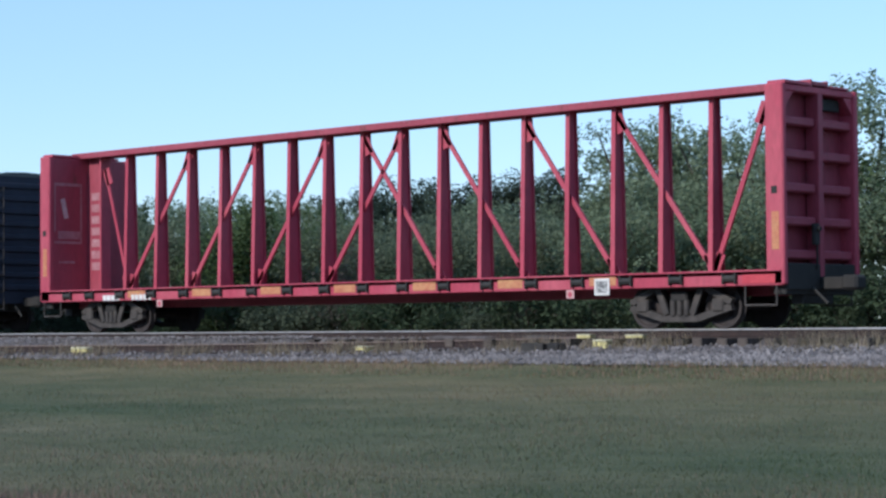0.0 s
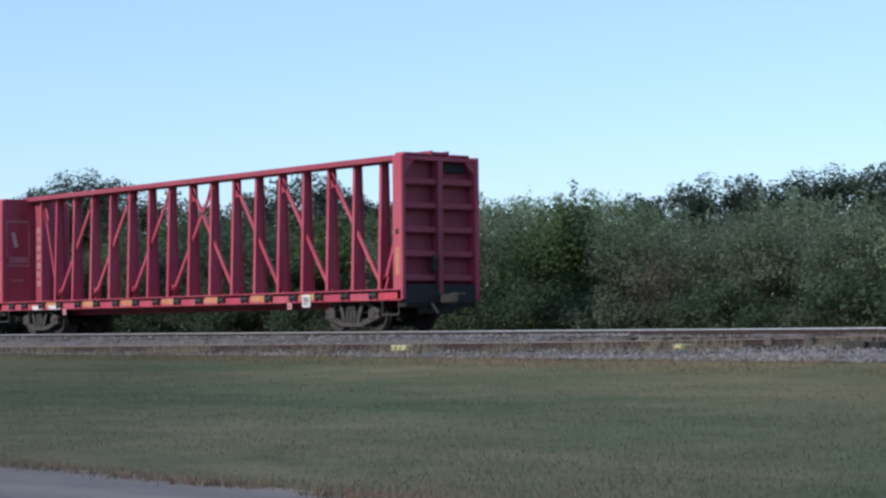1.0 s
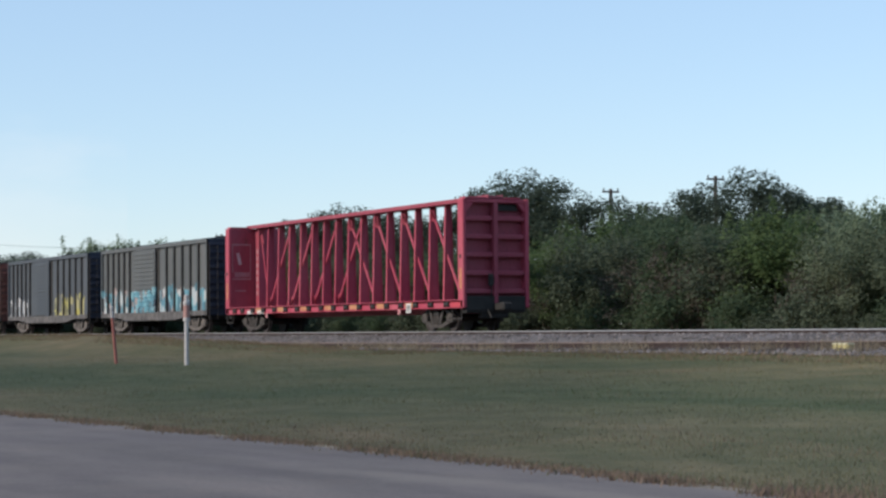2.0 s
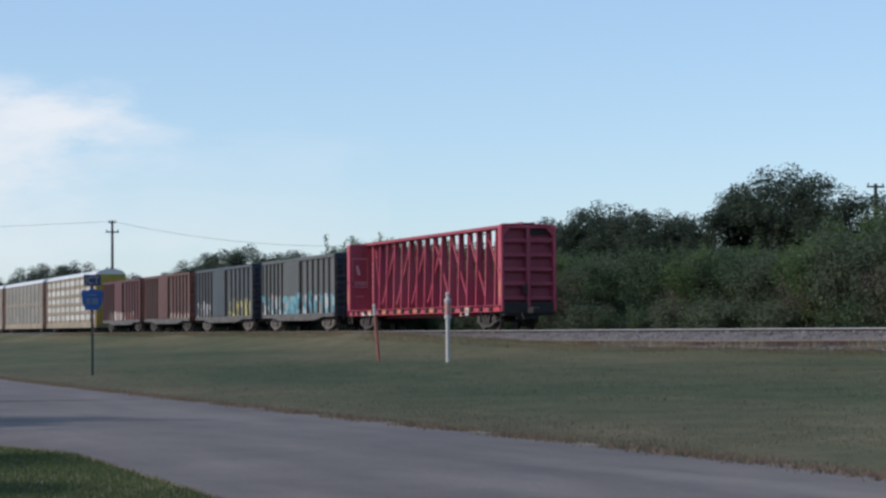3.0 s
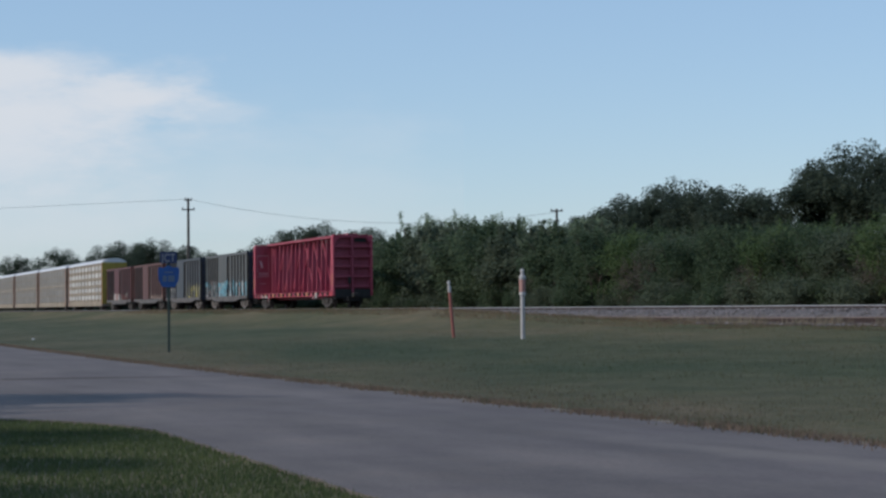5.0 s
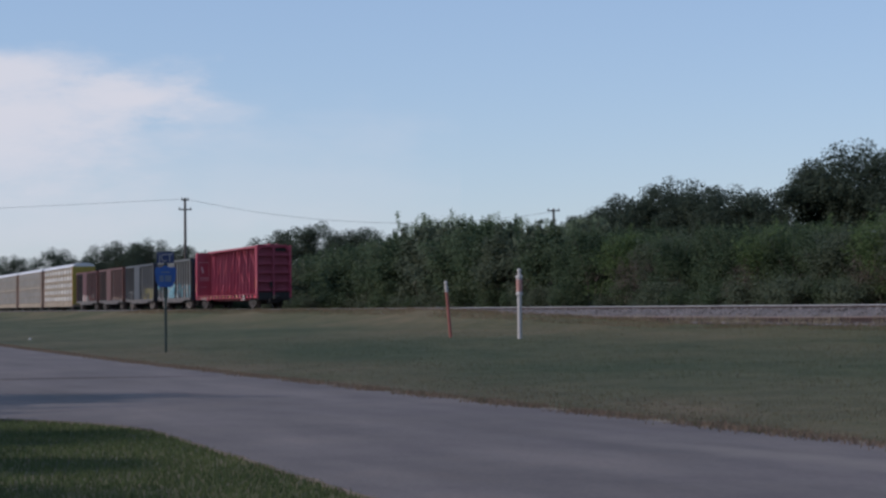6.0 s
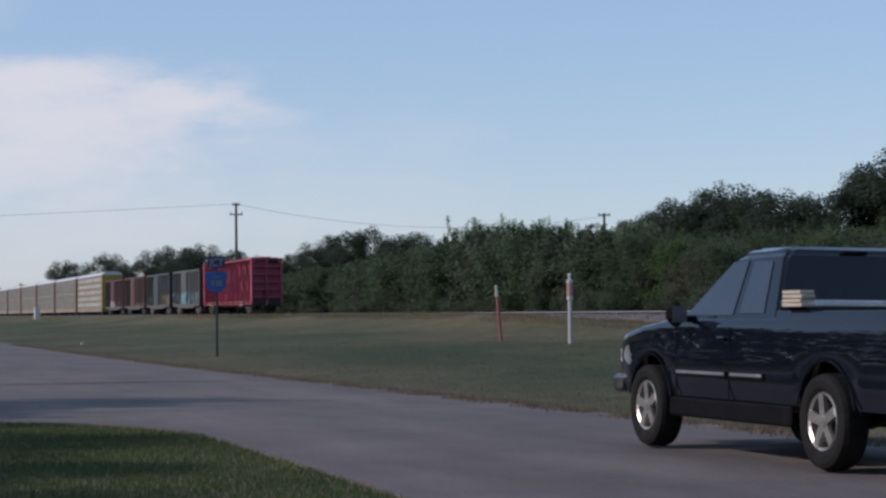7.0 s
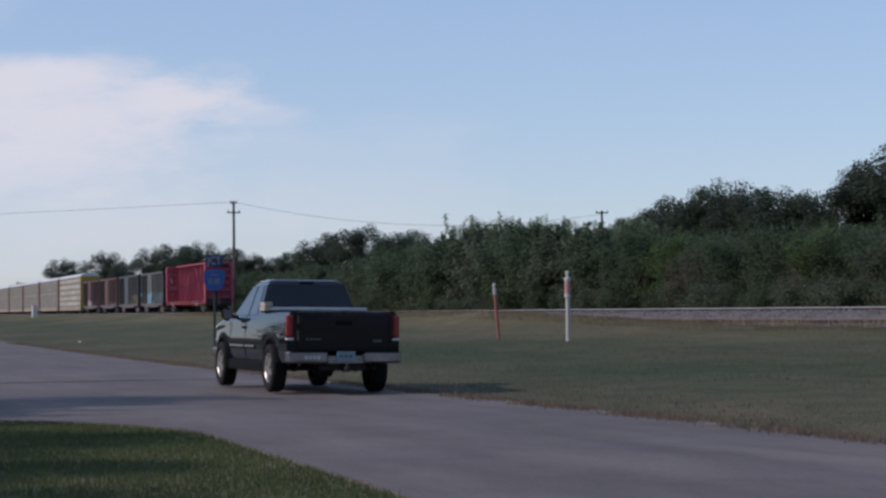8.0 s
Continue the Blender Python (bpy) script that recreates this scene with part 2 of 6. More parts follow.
def road_wear():
    """A pale, sandy worn streak that curves away from the verge, and dark patches of old sealing."""
    nt = ASPHALT.node_tree
    b = nt.nodes["Principled BSDF"]
    col = b.inputs["Base Color"].links[0].from_socket
    tc = nt.nodes.new("ShaderNodeTexCoord")
    sep = nt.nodes.new("ShaderNodeSeparateXYZ")
    nt.links.new(tc.outputs["Object"], sep.inputs[0])
    v = math_node(nt, "SUBTRACT", sep.outputs["Y"], 15.6)
    bend = math_node(nt, "MULTIPLY_ADD", math_node(nt, "MULTIPLY", v, v), 0.02, math_node(nt, "MULTIPLY", v, 0.085))
    off = math_node(nt, "ADD", math_node(nt, "SUBTRACT", sep.outputs["X"], 8.62), bend)
    off = math_node(nt, "MULTIPLY_ADD", noise_node(nt, 1.4, 4, 0.6), 0.5, math_node(nt, "SUBTRACT", off, 0.25))
    r = nt.nodes.new("ShaderNodeMapRange")
    r.interpolation_type = "SMOOTHSTEP"
    r.inputs["From Min"].default_value, r.inputs["From Max"].default_value = 0.48, 0.08
    nt.links.new(math_node(nt, "ABSOLUTE", off), r.inputs["Value"])
    end = nt.nodes.new("ShaderNodeMapRange")
    end.interpolation_type = "SMOOTHSTEP"
    end.inputs["From Min"].default_value, end.inputs["From Max"].default_value = 22.0, 16.0
    nt.links.new(sep.outputs["Y"], end.inputs["Value"])
    col = mix(nt, math_node(nt, "MULTIPLY", math_node(nt, "MULTIPLY", r.outputs["Result"], end.outputs["Result"]), 0.5), col, (0.20, 0.175, 0.15))
    patches = ramp(nt, noise_node(nt, 0.55, 5, 0.7, (1.0, 0.8, 1)), [(0.40, (0.88, 0.86, 0.89)), (0.52, (1.0, 1.0, 1.0)), (0.66, (1.10, 1.06, 1.02))])
    nt.links.new(mix(nt, 1.0, col, patches, "MULTIPLY"), b.inputs["Base Color"])


road_wear()


# ---- mesh helpers ----
def mesh_object(name, verts, faces, mat, parent=None, label="", smooth=False):
    me = bpy.data.meshes.new(name)
    me.from_pydata([tuple(v) for v in verts], [], [tuple(f) for f in faces])
    for m in (mat if isinstance(mat, (list, tuple)) else [mat]):
        me.materials.append(m)
    if smooth:
        me.shade_smooth()
    ob = new(name, me)
    if parent:
        ob.parent = parent
    if label:
        ob["label"] = label
    return ob


def part(name, bm, mat, parent, label="", smooth=False, round_below=0.0):
    me = bpy.data.meshes.new(name)
    bm.normal_update()
    bm.to_mesh(me)
    bm.free()
    me.materials.append(mat)
    if smooth or round_below:
        me.shade_smooth()
    if round_below:
        me.set_sharp_from_angle(angle=radians(round_below))
    ob = new(name, me)
    if parent:
        ob.parent = parent
    if label:
        ob["label"] = label
    return ob


def box(bm, x0, x1, y0, y1, z0, z1, bev=0.0):
    """A box between two corners, with chamfered edges if bev."""
    r = bmesh.ops.create_cube(bm, size=1)
    vs = r["verts"]
    for v in vs:
        v.co = Vector(((x0 + x1) / 2 + v.co.x * (x1 - x0), (y0 + y1) / 2 + v.co.y * (y1 - y0), (z0 + z1) / 2 + v.co.z * (z1 - z0)))
    if bev:
        es = {e for v in vs for e in v.link_edges}
        bmesh.ops.bevel(bm, geom=list(es), offset=bev, segments=1, affect="EDGES")
    return bm


def bar(bm, a, b, w, d, up=(1, 0, 0)):
    """A rectangular bar from a to b, w wide across and d deep along `up`."""
    a, b = Vector(a), Vector(b)
    ax = (b - a).normalized()
    u = Vector(up)
    u = (u - ax * u.dot(ax)).normalized()
    s = ax.cross(u)
    vs = [bm.verts.new(p + u * (d / 2 * i) + s * (w / 2 * j)) for p in (a, b) for i, j in ((-1, -1), (1, -1), (1, 1), (-1, 1))]
    for f in ((3, 2, 1, 0), (4, 5, 6, 7), (0, 1, 5, 4), (1, 2, 6, 5), (2, 3, 7, 6), (3, 0, 4, 7)):
        bm.faces.new([vs[i] for i in f])
    return bm


def tube(bm, a, b, r0, r1=None, n=8, caps=True):
    a, b = Vector(a), Vector(b)
    r1 = r0 if r1 is None else r1
    q = (b - a).to_track_quat("Z", "Y")
    rings = []
    for p, r in ((a, r0), (b, r1)):
        rings.append([bm.verts.new(p + q @ Vector((r * math.cos(k * math.tau / n), r * math.sin(k * math.tau / n), 0))) for k in range(n)])
    for k in range(n):
        bm.faces.new((rings[0][k], rings[0][(k + 1) % n], rings[1][(k + 1) % n], rings[1][k]))
    if caps:
        bm.faces.new(rings[0][::-1])
        bm.faces.new(rings[1])
    return bm


def revolve(bm, profile, axis="x", n=24, caps=True):
    """Turn (along, radius) pairs about an axis through the origin."""
    rings = []
    for h, r in profile:
        ring = []
        for k in range(n):
            c, s = r * math.cos(k * math.tau / n), r * math.sin(k * math.tau / n)
            ring.append(bm.verts.new((h, c, s) if axis == "x" else (c, s, h)))
        rings.append(ring)
    for a, b in zip(rings, rings[1:]):
        for k in range(n):
            bm.faces.new((a[k], a[(k + 1) % n], b[(k + 1) % n], b[k]))
    for ring in (rings[0], rings[-1]):
        if caps:
            bm.faces.new(ring)
    return bm


def extrude_x(bm, outline, x0, x1):
    """A prism from a (y, z) outline between two x planes."""
    a = [bm.verts.new((x0, y, z)) for y, z in outline]
    b = [bm.verts.new((x1, y, z)) for y, z in outline]
    n = len(outline)
    bm.faces.new(a)
    bm.faces.new(b[::-1])
    for k in range(n):
        bm.faces.new((a[k], b[k], b[(k + 1) % n], a[(k + 1) % n]))
    bmesh.ops.recalc_face_normals(bm, faces=bm.faces)
    return bm


def empty(name, m, label, category, group=""):
    ob = new(name)
    ob.matrix_world = m
    return tagged(ob, label, category, group)


def sweep(name, path, outline, mat, parent=None, label=""):
    """Sweep an (across, up) outline along a list of (x, y, z) points that run along y."""
    n = len(outline)
    verts, faces = [], []
    for x, y, z in path:
        verts += [(x + u, y, z + v) for u, v in outline]
    for i in range(len(path) - 1):
        for k in range(n):
            a, b = i * n + k, i * n + (k + 1) % n
            faces.append((a, a + n, b + n, b))
    faces.append(tuple(range(n)))
    faces.append(tuple(range((len(path) - 1) * n, len(path) * n))[::-1])
    return mesh_object(name, verts, faces, mat, parent, label)


# ---- ground, road, railway beds ----
RAIL_X, RAIL_Z = 33.83, 1.30


def gravel_edge(y):
    """Where the grass gives way to crushed stone."""
    return float(np.interp(y, [-100, 12, 24, 40, 1000], [25.4, 25.6, 26.2, 27.4, 27.4]))


def ground_z(x, y=0.0):
    """Verge that climbs to the railway; further along a grassy berm hides the ballast."""
    g = gravel_edge(y)
    z = -0.03 if x < 10.2 else -0.03 + 0.79 * (x - 10.2) / (g - 10.2) if x < g + 0.2 else 0.66
    if 20 < x < 31 and y > 60:
        z += 0.50 * min(1.0, (y - 60) / 26) * math.exp(-((x - 26.5) / 2.6) ** 2)
    if 10.5 < x < g - 0.3 and -30 < y < 150:
        k = min(1.0, (x - 10.5) / 2, (g - 0.3 - x) / 1.5)
        z += k * (0.09 * noise.noise((x * 0.16, y * 0.07, 3)) + 0.02 * noise.noise((x * 0.6, y * 0.4, 8)))
    return z


def road_edge(y):
    """The road's edge on the railway side."""
    return float(np.interp(y, [-400, 15, 20, 30, 40, 55, 75, 107, 300, 900], [10.0, 10.0, 9.9, 9.45, 9.1, 8.65, 8.4, 8.15, 4.0, -15]))


def build_ground():
    xs = sorted(set([-1500, -600, -200, -80, -30, -12] + [i * 0.75 for i in range(-8, 64)] + [52, 60, 75, 100, 160, 300, 700, 1800]))
    ys = sorted(set([-1500, -700, -300, -150, -80, -40, -20] + [i * 1.5 for i in range(-6, 100)] + [170, 200, 240, 300, 400, 600, 1000, 1800, 3000]))
    verts, faces = [], []
    for y in ys:
        for x in xs:
            z = ground_z(x, y)
            verts.append((x, y, z))
    w = len(xs)
    for j in range(len(ys) - 1):
        for i in range(w - 1):
            a = j * w + i
            faces.append((a, a + 1, a + w + 1, a + w))
    ob = mesh_object("ground", verts, faces, GROUND, smooth=True)
    tagged(ob, "mown grass verge, patchy green and straw-coloured", "ground", kind="structure")


def build_road():
    """Two-lane asphalt road with a side road that joins it, and slightly ragged edges."""
    rnd = random.Random(4)
    ys = [-400, -200, -100, -50, -25] + [-10 + 0.3 * i for i in range(400)] + [115, 130, 150, 180, 220, 300, 450, 700, 900]
    verts, faces = [], []
    for y in ys:
        r = road_edge(y) + (0.16 * noise.noise((y * 0.35, 1.0, 2.0)) + 0.09 * noise.noise((y * 1.7, 5.0, 2.0)) if -10 < y < 110 else 0)
        if y < 23:
            l = 4.06
        elif y < 28.5:
            l = 4.06 - 2.2 * ((y - 23) / 5.0) ** 2.4
        elif y < 29.4:
            l = -8
        elif y < 42:
            l = -60
        else:
            l = road_edge(y) - 6.0
        if y < 28.5:
            l += rnd.uniform(-0.03, 0.03)
        verts += [(l, y, 0.0), (l + (r - l) * 0.5, y, 0.02), (r, y, 0.0), (r + 0.02, y, -0.1), (l - 0.02, y, -0.1)]
    for i in range(len(ys) - 1):
        a = i * 5
        for k in range(2):
            faces.append((a + k, a + k + 1, a + k + 6, a + k + 5))
        faces.append((a + 2, a + 3, a + 8, a + 7))
        faces.append((a + 4, a, a + 5, a + 9))
    ob = mesh_object("road", verts, faces, ASPHALT)
    tagged(ob, "worn grey asphalt road with ragged grassy edges", "road", kind="structure")


YS = [-120, -60, -30, -10] + [i * 5.0 for i in range(0, 5)] + [26.0 + 2.0 * i for i in range(24)] + [75 + 5.0 * i for i in range(45)] + [320, 380, 480, 700, 1100]
SWITCH_Y = 25.0


def siding_x(y):
    """Centre of the siding, which leaves the main track at the switch."""
    u = max(0.0, y - SWITCH_Y)
    return RAIL_X - min(3.41, 0.1 * u if u > 2 else 0.025 * u * u + 0.05 * u)


def siding_z(y):
    return float(np.interp(y, [-120, 24, 28, 31, 37, 45, 60, 1200], [1.19, 1.19, 1.14, 1.09, 1.03, 1.0, 0.93, 0.91]))


def bed_z(x, y):
    """Top of the crushed stone across both tracks."""
    n, sz = siding_x(y) - 0.7525, siding_z(y)
    m, e = RAIL_X - 0.84, gravel_edge(y)
    pts = [(e, 0.755), (n - 2.0, sz - 0.36), (n - 0.72, sz - 0.235), (n - 0.1, sz - 0.20), (min(n + 0.25, m - 0.02), sz - 0.17)]
    if n + 1.75 < RAIL_X - 1.5:
        pts.append((n + 1.75, sz - 0.18))
    if n + 0.3 < RAIL_X - 1.45:
        pts.append((RAIL_X - 1.40, 1.14))
    pts += [(m, 1.18), (RAIL_X + 0.95, 1.14), (RAIL_X + 1.9, 1.03), (RAIL_X + 2.9, 0.62)]
    xs, zs = zip(*pts)
    return float(np.interp(x, xs, zs))


def build_beds():
    """One sheet of crushed stone from the grass to the hedge, uneven, with a ragged edge."""
    ys = [-120, -80, -60] + [-40 + 0.6 * i for i in range(300)] + [140 + 3.0 * i for i in range(40)] + [270, 320, 380, 480, 700, 1100]
    verts, faces = [], []
    w = 34
    for y in ys:
        e = gravel_edge(y) + 0.35 * noise.noise((y * 0.5, 6.0, 1.0)) + 0.15 * noise.noise((y * 2.1, 3.0, 1.0))
        for k in range(w):
            x = e + (RAIL_X + 2.9 - e) * k / (w - 1)
            verts.append((x, y, bed_z(x, y) + (0.045 * noise.noise((x * 1.3, y * 1.1, 2.0)) + 0.02 * noise.noise((x * 4.1, y * 3.7, 5.0))) * (k > 0)))
    for j in range(len(ys) - 1):
        for k in range(w - 1):
            a = j * w + k
            faces.append((a, a + 1, a + w + 1, a + w))
    bed = mesh_object("ballast_bed", verts, faces, BALLAST, smooth=True)
    tagged(bed, "grey crushed-stone ballast under the main track and siding", "ballast", kind="structure")


RAIL_OUT = [(-0.07, -0.17), (0.07, -0.17), (0.07, -0.155), (0.012, -0.13), (0.012, -0.045), (0.036, -0.035), (0.036, -0.012), (0.028, -0.005),
            (-0.028, -0.005), (-0.036, -0.012), (-0.036, -0.035), (-0.012, -0.045), (-0.012, -0.13), (-0.07, -0.155)]
HEAD_OUT = [(-0.0385, -0.028), (0.0385, -0.028), (0.0385, -0.009), (0.031, 0.002), (-0.031, 0.002), (-0.0385, -0.009)]


def build_track(name_label, fx, fz, head, ties_as_parts, y0):
    track = empty("railway_track", pose(0, 0, 0), name_label, "railway track", "railway tracks")
    track["kind"] = "structure"
    ys = [y for y in YS if y >= y0]
    for s in (-0.7525, 0.7525):
        rail = sweep("rail", [(fx(y) + s, y, fz(y)) for y in ys], RAIL_OUT, RAIL_RUST, track)
        sweep("rail_head", [(fx(y) + s, y, fz(y)) for y in ys], HEAD_OUT, head, rail, "worn running surface")
    bm = bmesh.new()
    box(bm, -1.3, 1.3, -0.115, 0.115, -0.18, 0, 0.015)
    me = bpy.data.meshes.new("tie")
    bm.to_mesh(me)
    bm.free()
    me.materials.append(TIE)
    rnd = random.Random(7)
    y, k = max(4.0, y0 + 0.3), 0
    while k < ties_as_parts:
        t = new("tie", me)
        t.parent = track
        t.matrix_basis = pose(fx(y) + rnd.uniform(-0.09, 0.09), y, fz(y) - 0.172 + rnd.uniform(-0.012, 0.008), 0, 0, rnd.uniform(-1.6, 1.6))
        y += 0.53 + rnd.uniform(-0.03, 0.03)
        k += 1
    return track


def scatter_stones():
    """Loose ballast stones on the near shoulders and between the tracks."""
    rng = np.random.default_rng(5)
    base = np.array([(1, 0, 0), (-1, 0, 0), (0, 1, 0), (0, -1, 0), (0, 0, 1), (0, 0, -1)], float)
    tri = np.array([(0, 2, 4), (2, 1, 4), (1, 3, 4), (3, 0, 4), (2, 0, 5), (1, 2, 5), (3, 1, 5), (0, 3, 5)])
    n = 38000
    y = 12 + 110 * rng.random(n) ** 1.6
    u = rng.random(n)
    near = np.array([siding_x(v) for v in y]) - 0.7525
    ge = np.array([gravel_edge(v) for v in y])
    gap = np.clip(RAIL_X - 0.9 - near - 0.1, 0, None)
    which = rng.random(n) < np.where(gap > 0.4, 0.62, 1.0)
    x = np.where(which, ge - 0.25 + (near - 0.1 - ge + 0.25) * u, near + 0.1 + gap * u)
    z = np.array([bed_z(a, b) for a, b in zip(x, y)])
    size = rng.uniform(0.018, 0.052, n)
    v = base[None] * size[:, None, None] * rng.uniform(0.6, 1.25, (n, 6, 1)) + rng.normal(0, 0.006, (n, 6, 3))
    v += np.stack([x, y, z + size * 0.35], 1)[:, None]
    f = tri[None] + (np.arange(n) * 6)[:, None, None]
    ob = mesh_object("gravel", v.reshape(-1, 3).tolist(), f.reshape(-1, 3).tolist(), STONE)
    tagged(ob, "loose grey crushed stone on the railway shoulder", "gravel", kind="stuff")


def blades(name, x, y, z, h, mat, label, rng, width=0.006):
    n = len(x)
    a = rng.random(n) * math.tau
    lean = rng.normal(0, 0.35, (n, 2)) * h[:, None]
    dx, dy = np.cos(a) * width, np.sin(a) * width
    v = np.empty((n, 3, 3))
    v[:, 0] = np.stack([x - dx, y - dy, z - 0.01], 1)
    v[:, 1] = np.stack([x + dx, y + dy, z - 0.01], 1)
    v[:, 2] = np.stack([x + lean[:, 0], y + lean[:, 1], z + h], 1)
    f = np.arange(n * 3).reshape(n, 3)
    ob = mesh_object(name, v.reshape(-1, 3).tolist(), f.tolist(), mat)
    return tagged(ob, label, "grass", kind="stuff")


def build_grass():
    rng = np.random.default_rng(11)
    n = 270000
    d = 13 + 65 * rng.random(n) ** 1.7
    az = np.radians(4 + 58 * rng.random(n))
    x, y = d * np.sin(az), d * np.cos(az)
    edge = np.array([road_edge(v) for v in y])
    keep = (x > edge + 0.03) & (x < np.array([gravel_edge(v) for v in y]) + 0.15)
    x, y, edge = x[keep], y[keep], edge[keep]
    z = np.array([ground_z(v, w) for v, w in zip(x, y)])
    tall = np.array([noise.noise((a * 0.5, b * 0.25, 1.0)) for a, b in zip(x, y)])
    h = rng.uniform(0.015, 0.048, len(x)) * (1 + 0.7 * tall) * np.where(x - edge < 0.7, 1.8, 1.0)
    dry = rng.random(len(x)) < np.clip(0.20 + 0.5 * tall + np.where(x - edge < 0.6, 0.35, 0) + np.where(x > 25.0, 0.2, 0), 0.05, 0.9)
    blades("verge_grass", x[~dry], y[~dry], z[~dry], h[~dry], GRASS_BLADE, "short green grass on the verge", rng)
    blades("dry_grass", x[dry], y[dry], z[dry], h[dry], DRY_BLADE, "straw-coloured dry grass along the verge", rng)
    # tufts that lean over the road's edge
    for name, mat, n, lo, hi, label in (("edge_tufts", GRASS_BLADE, 4500, 0.02, 0.06, "green tufts along the road's edge"),
                                        ("dry_edge_tufts", DRY_BLADE, 24000, 0.02, 0.075, "dry tufts and litter along the road's edge")):
        y = 11 + 90 * rng.random(n) ** 1.5
        c = np.array([noise.noise((v * 0.9, 3.0, 7.0)) + 0.5 * noise.noise((v * 3.1, 1.0, 4.0)) for v in y])
        k = c > -0.15
        y, c = y[k], c[k]
        x = np.array([road_edge(v) for v in y]) + rng.normal(0.14, 0.16, len(y)) - 0.12 * np.clip(c, 0, 1)
        z = np.where(x < np.array([road_edge(v) for v in y]), 0.005, -0.02)
        blades(name, x, y, z, rng.uniform(lo, hi, len(y)) * (1 + c), mat, label, rng, 0.010)
    # weeds along the siding
    n = 16000
    y = 12 + 100 * rng.random(n) ** 1.3
    clump = np.array([noise.noise((v * 0.45, 2.0, 5.0)) for v in y])
    k = clump > -0.05
    y = y[k]
    sx = np.array([siding_x(v) for v in y])
    x = sx - 0.95 - np.abs(rng.normal(0, 0.5, len(y)))
    z = np.array([bed_z(a, b) for a, b in zip(x, y)])
    blades("track_weeds", x, y, z, rng.uniform(0.10, 0.40, len(y)), STRAW, "tall dry weeds beside the siding rail", rng, 0.008)
    # long dry grass where the verge meets the stones
    n = 42000
    y = 13 + 150 * rng.random(n) ** 1.35
    x = np.array([gravel_edge(v) for v in y]) + 0.25 - 2.6 * rng.random(n) ** 1.4
    k = np.array([noise.noise((a * 0.7, b * 0.3, 4.0)) for a, b in zip(x, y)]) > -0.22
    x, y = x[k], y[k]
    z = np.array([ground_z(a, b) for a, b in zip(x, y)])
    h = rng.uniform(0.03, 0.10, len(x)) * np.interp(y, [60, 90], [1.0, 1.8])
    pale = rng.random(len(x)) < 0.6
    blades("long_dry_grass", x[pale], y[pale], z[pale], h[pale], DRY_BLADE, "long straw-coloured grass along the gravel", rng, 0.009)
    blades("long_grass", x[~pale], y[~pale], z[~pale], h[~pale], GRASS_BLADE, "long green grass along the gravel", rng, 0.009)
    # lawn corner beside the road
    n = 95000
    x = rng.uniform(-3, 4.1, n)
    y = rng.uniform(11, 29, n)
    lim = np.where(y < 23, 4.06, 4.06 - 2.2 * (np.clip(y - 23, 0, None) / 5.0) ** 2.4)
    k = (x < lim) & (y < 28.4)
    x, y = x[k], y[k]
    blades("lawn_grass", x, y, np.full(len(x), -0.02), rng.uniform(0.018, 0.05, len(x)), LAWN, "dense green lawn beside the road", rng, 0.006)


LAWN = leaf_material("lawn_blade", (0.082, 0.110, 0.046), (0.116, 0.142, 0.060), 0.2)
SANDY = material("sandy_road_edge", [(0.3, (0.15, 0.125, 0.09)), (0.7, (0.22, 0.19, 0.145))], 1.2, 0.9, 0, 18, 0.3, 0.6, 0.01)


def build_shoulder():
    """A ragged strip of sand and dead grass where the asphalt ends."""
    verts, faces = [], []
    ys = [-10 + 0.35 * i for i in range(340)]
    for y in ys:
        r = road_edge(y)
        w = 0.24 + 0.22 * noise.noise((y * 0.6, 9.0, 2.0)) + 0.12 * noise.noise((y * 2.3, 4.0, 6.0))
        verts += [(r - 0.35, y, -0.012), (r + max(0.03, w), y, -0.006)]
    for i in range(len(ys) - 1):
        faces.append((2 * i, 2 * i + 1, 2 * i + 3, 2 * i + 2))
    ob = mesh_object("road_shoulder", verts, faces, SANDY)
    tagged(ob, "narrow sandy strip with dead grass beside the asphalt", "road shoulder", kind="structure")


build_ground()
build_road()
build_shoulder()
build_beds()
build_track("rusty siding track on old timber ties", siding_x, siding_z, RAIL_DULL, 190, 26.0)
build_track("main railway track with shiny worn rails", lambda y: RAIL_X, lambda y: RAIL_Z, RAIL_HEAD, 150, -200.0)


# ---- trees and shrubs ----
def leaf_mesh(name, centres, size, rng, mat, up_bias=0.5, outward=None):
    """Small pointed leaves, one triangle each, at the given centres."""
    n = len(centres)
    nrm = rng.normal(0, 1, (n, 3))
    nrm[:, 2] = np.abs(nrm[:, 2]) + up_bias
    if outward is not None:
        nrm = nrm * 0.9 + outward * 0.6
    nrm /= np.linalg.norm(nrm, axis=1)[:, None]
    t = np.cross(nrm, rng.normal(0, 1, (n, 3)))
    t /= np.linalg.norm(t, axis=1)[:, None]
    b = np.cross(nrm, t)
    s = size * rng.uniform(0.6, 1.35, (n, 1))
    v = np.empty((n, 3, 3))
    v[:, 0] = centres - t * s * 0.7 - b * s * 0.62
    v[:, 1] = centres - t * s * 0.7 + b * s * 0.62
    v[:, 2] = centres + t * s * 0.95
    me = bpy.data.meshes.new(name)
    me.from_pydata(v.reshape(-1, 3).tolist(), [], np.arange(n * 3).reshape(n, 3).tolist())
    me.materials.append(mat)
    return me


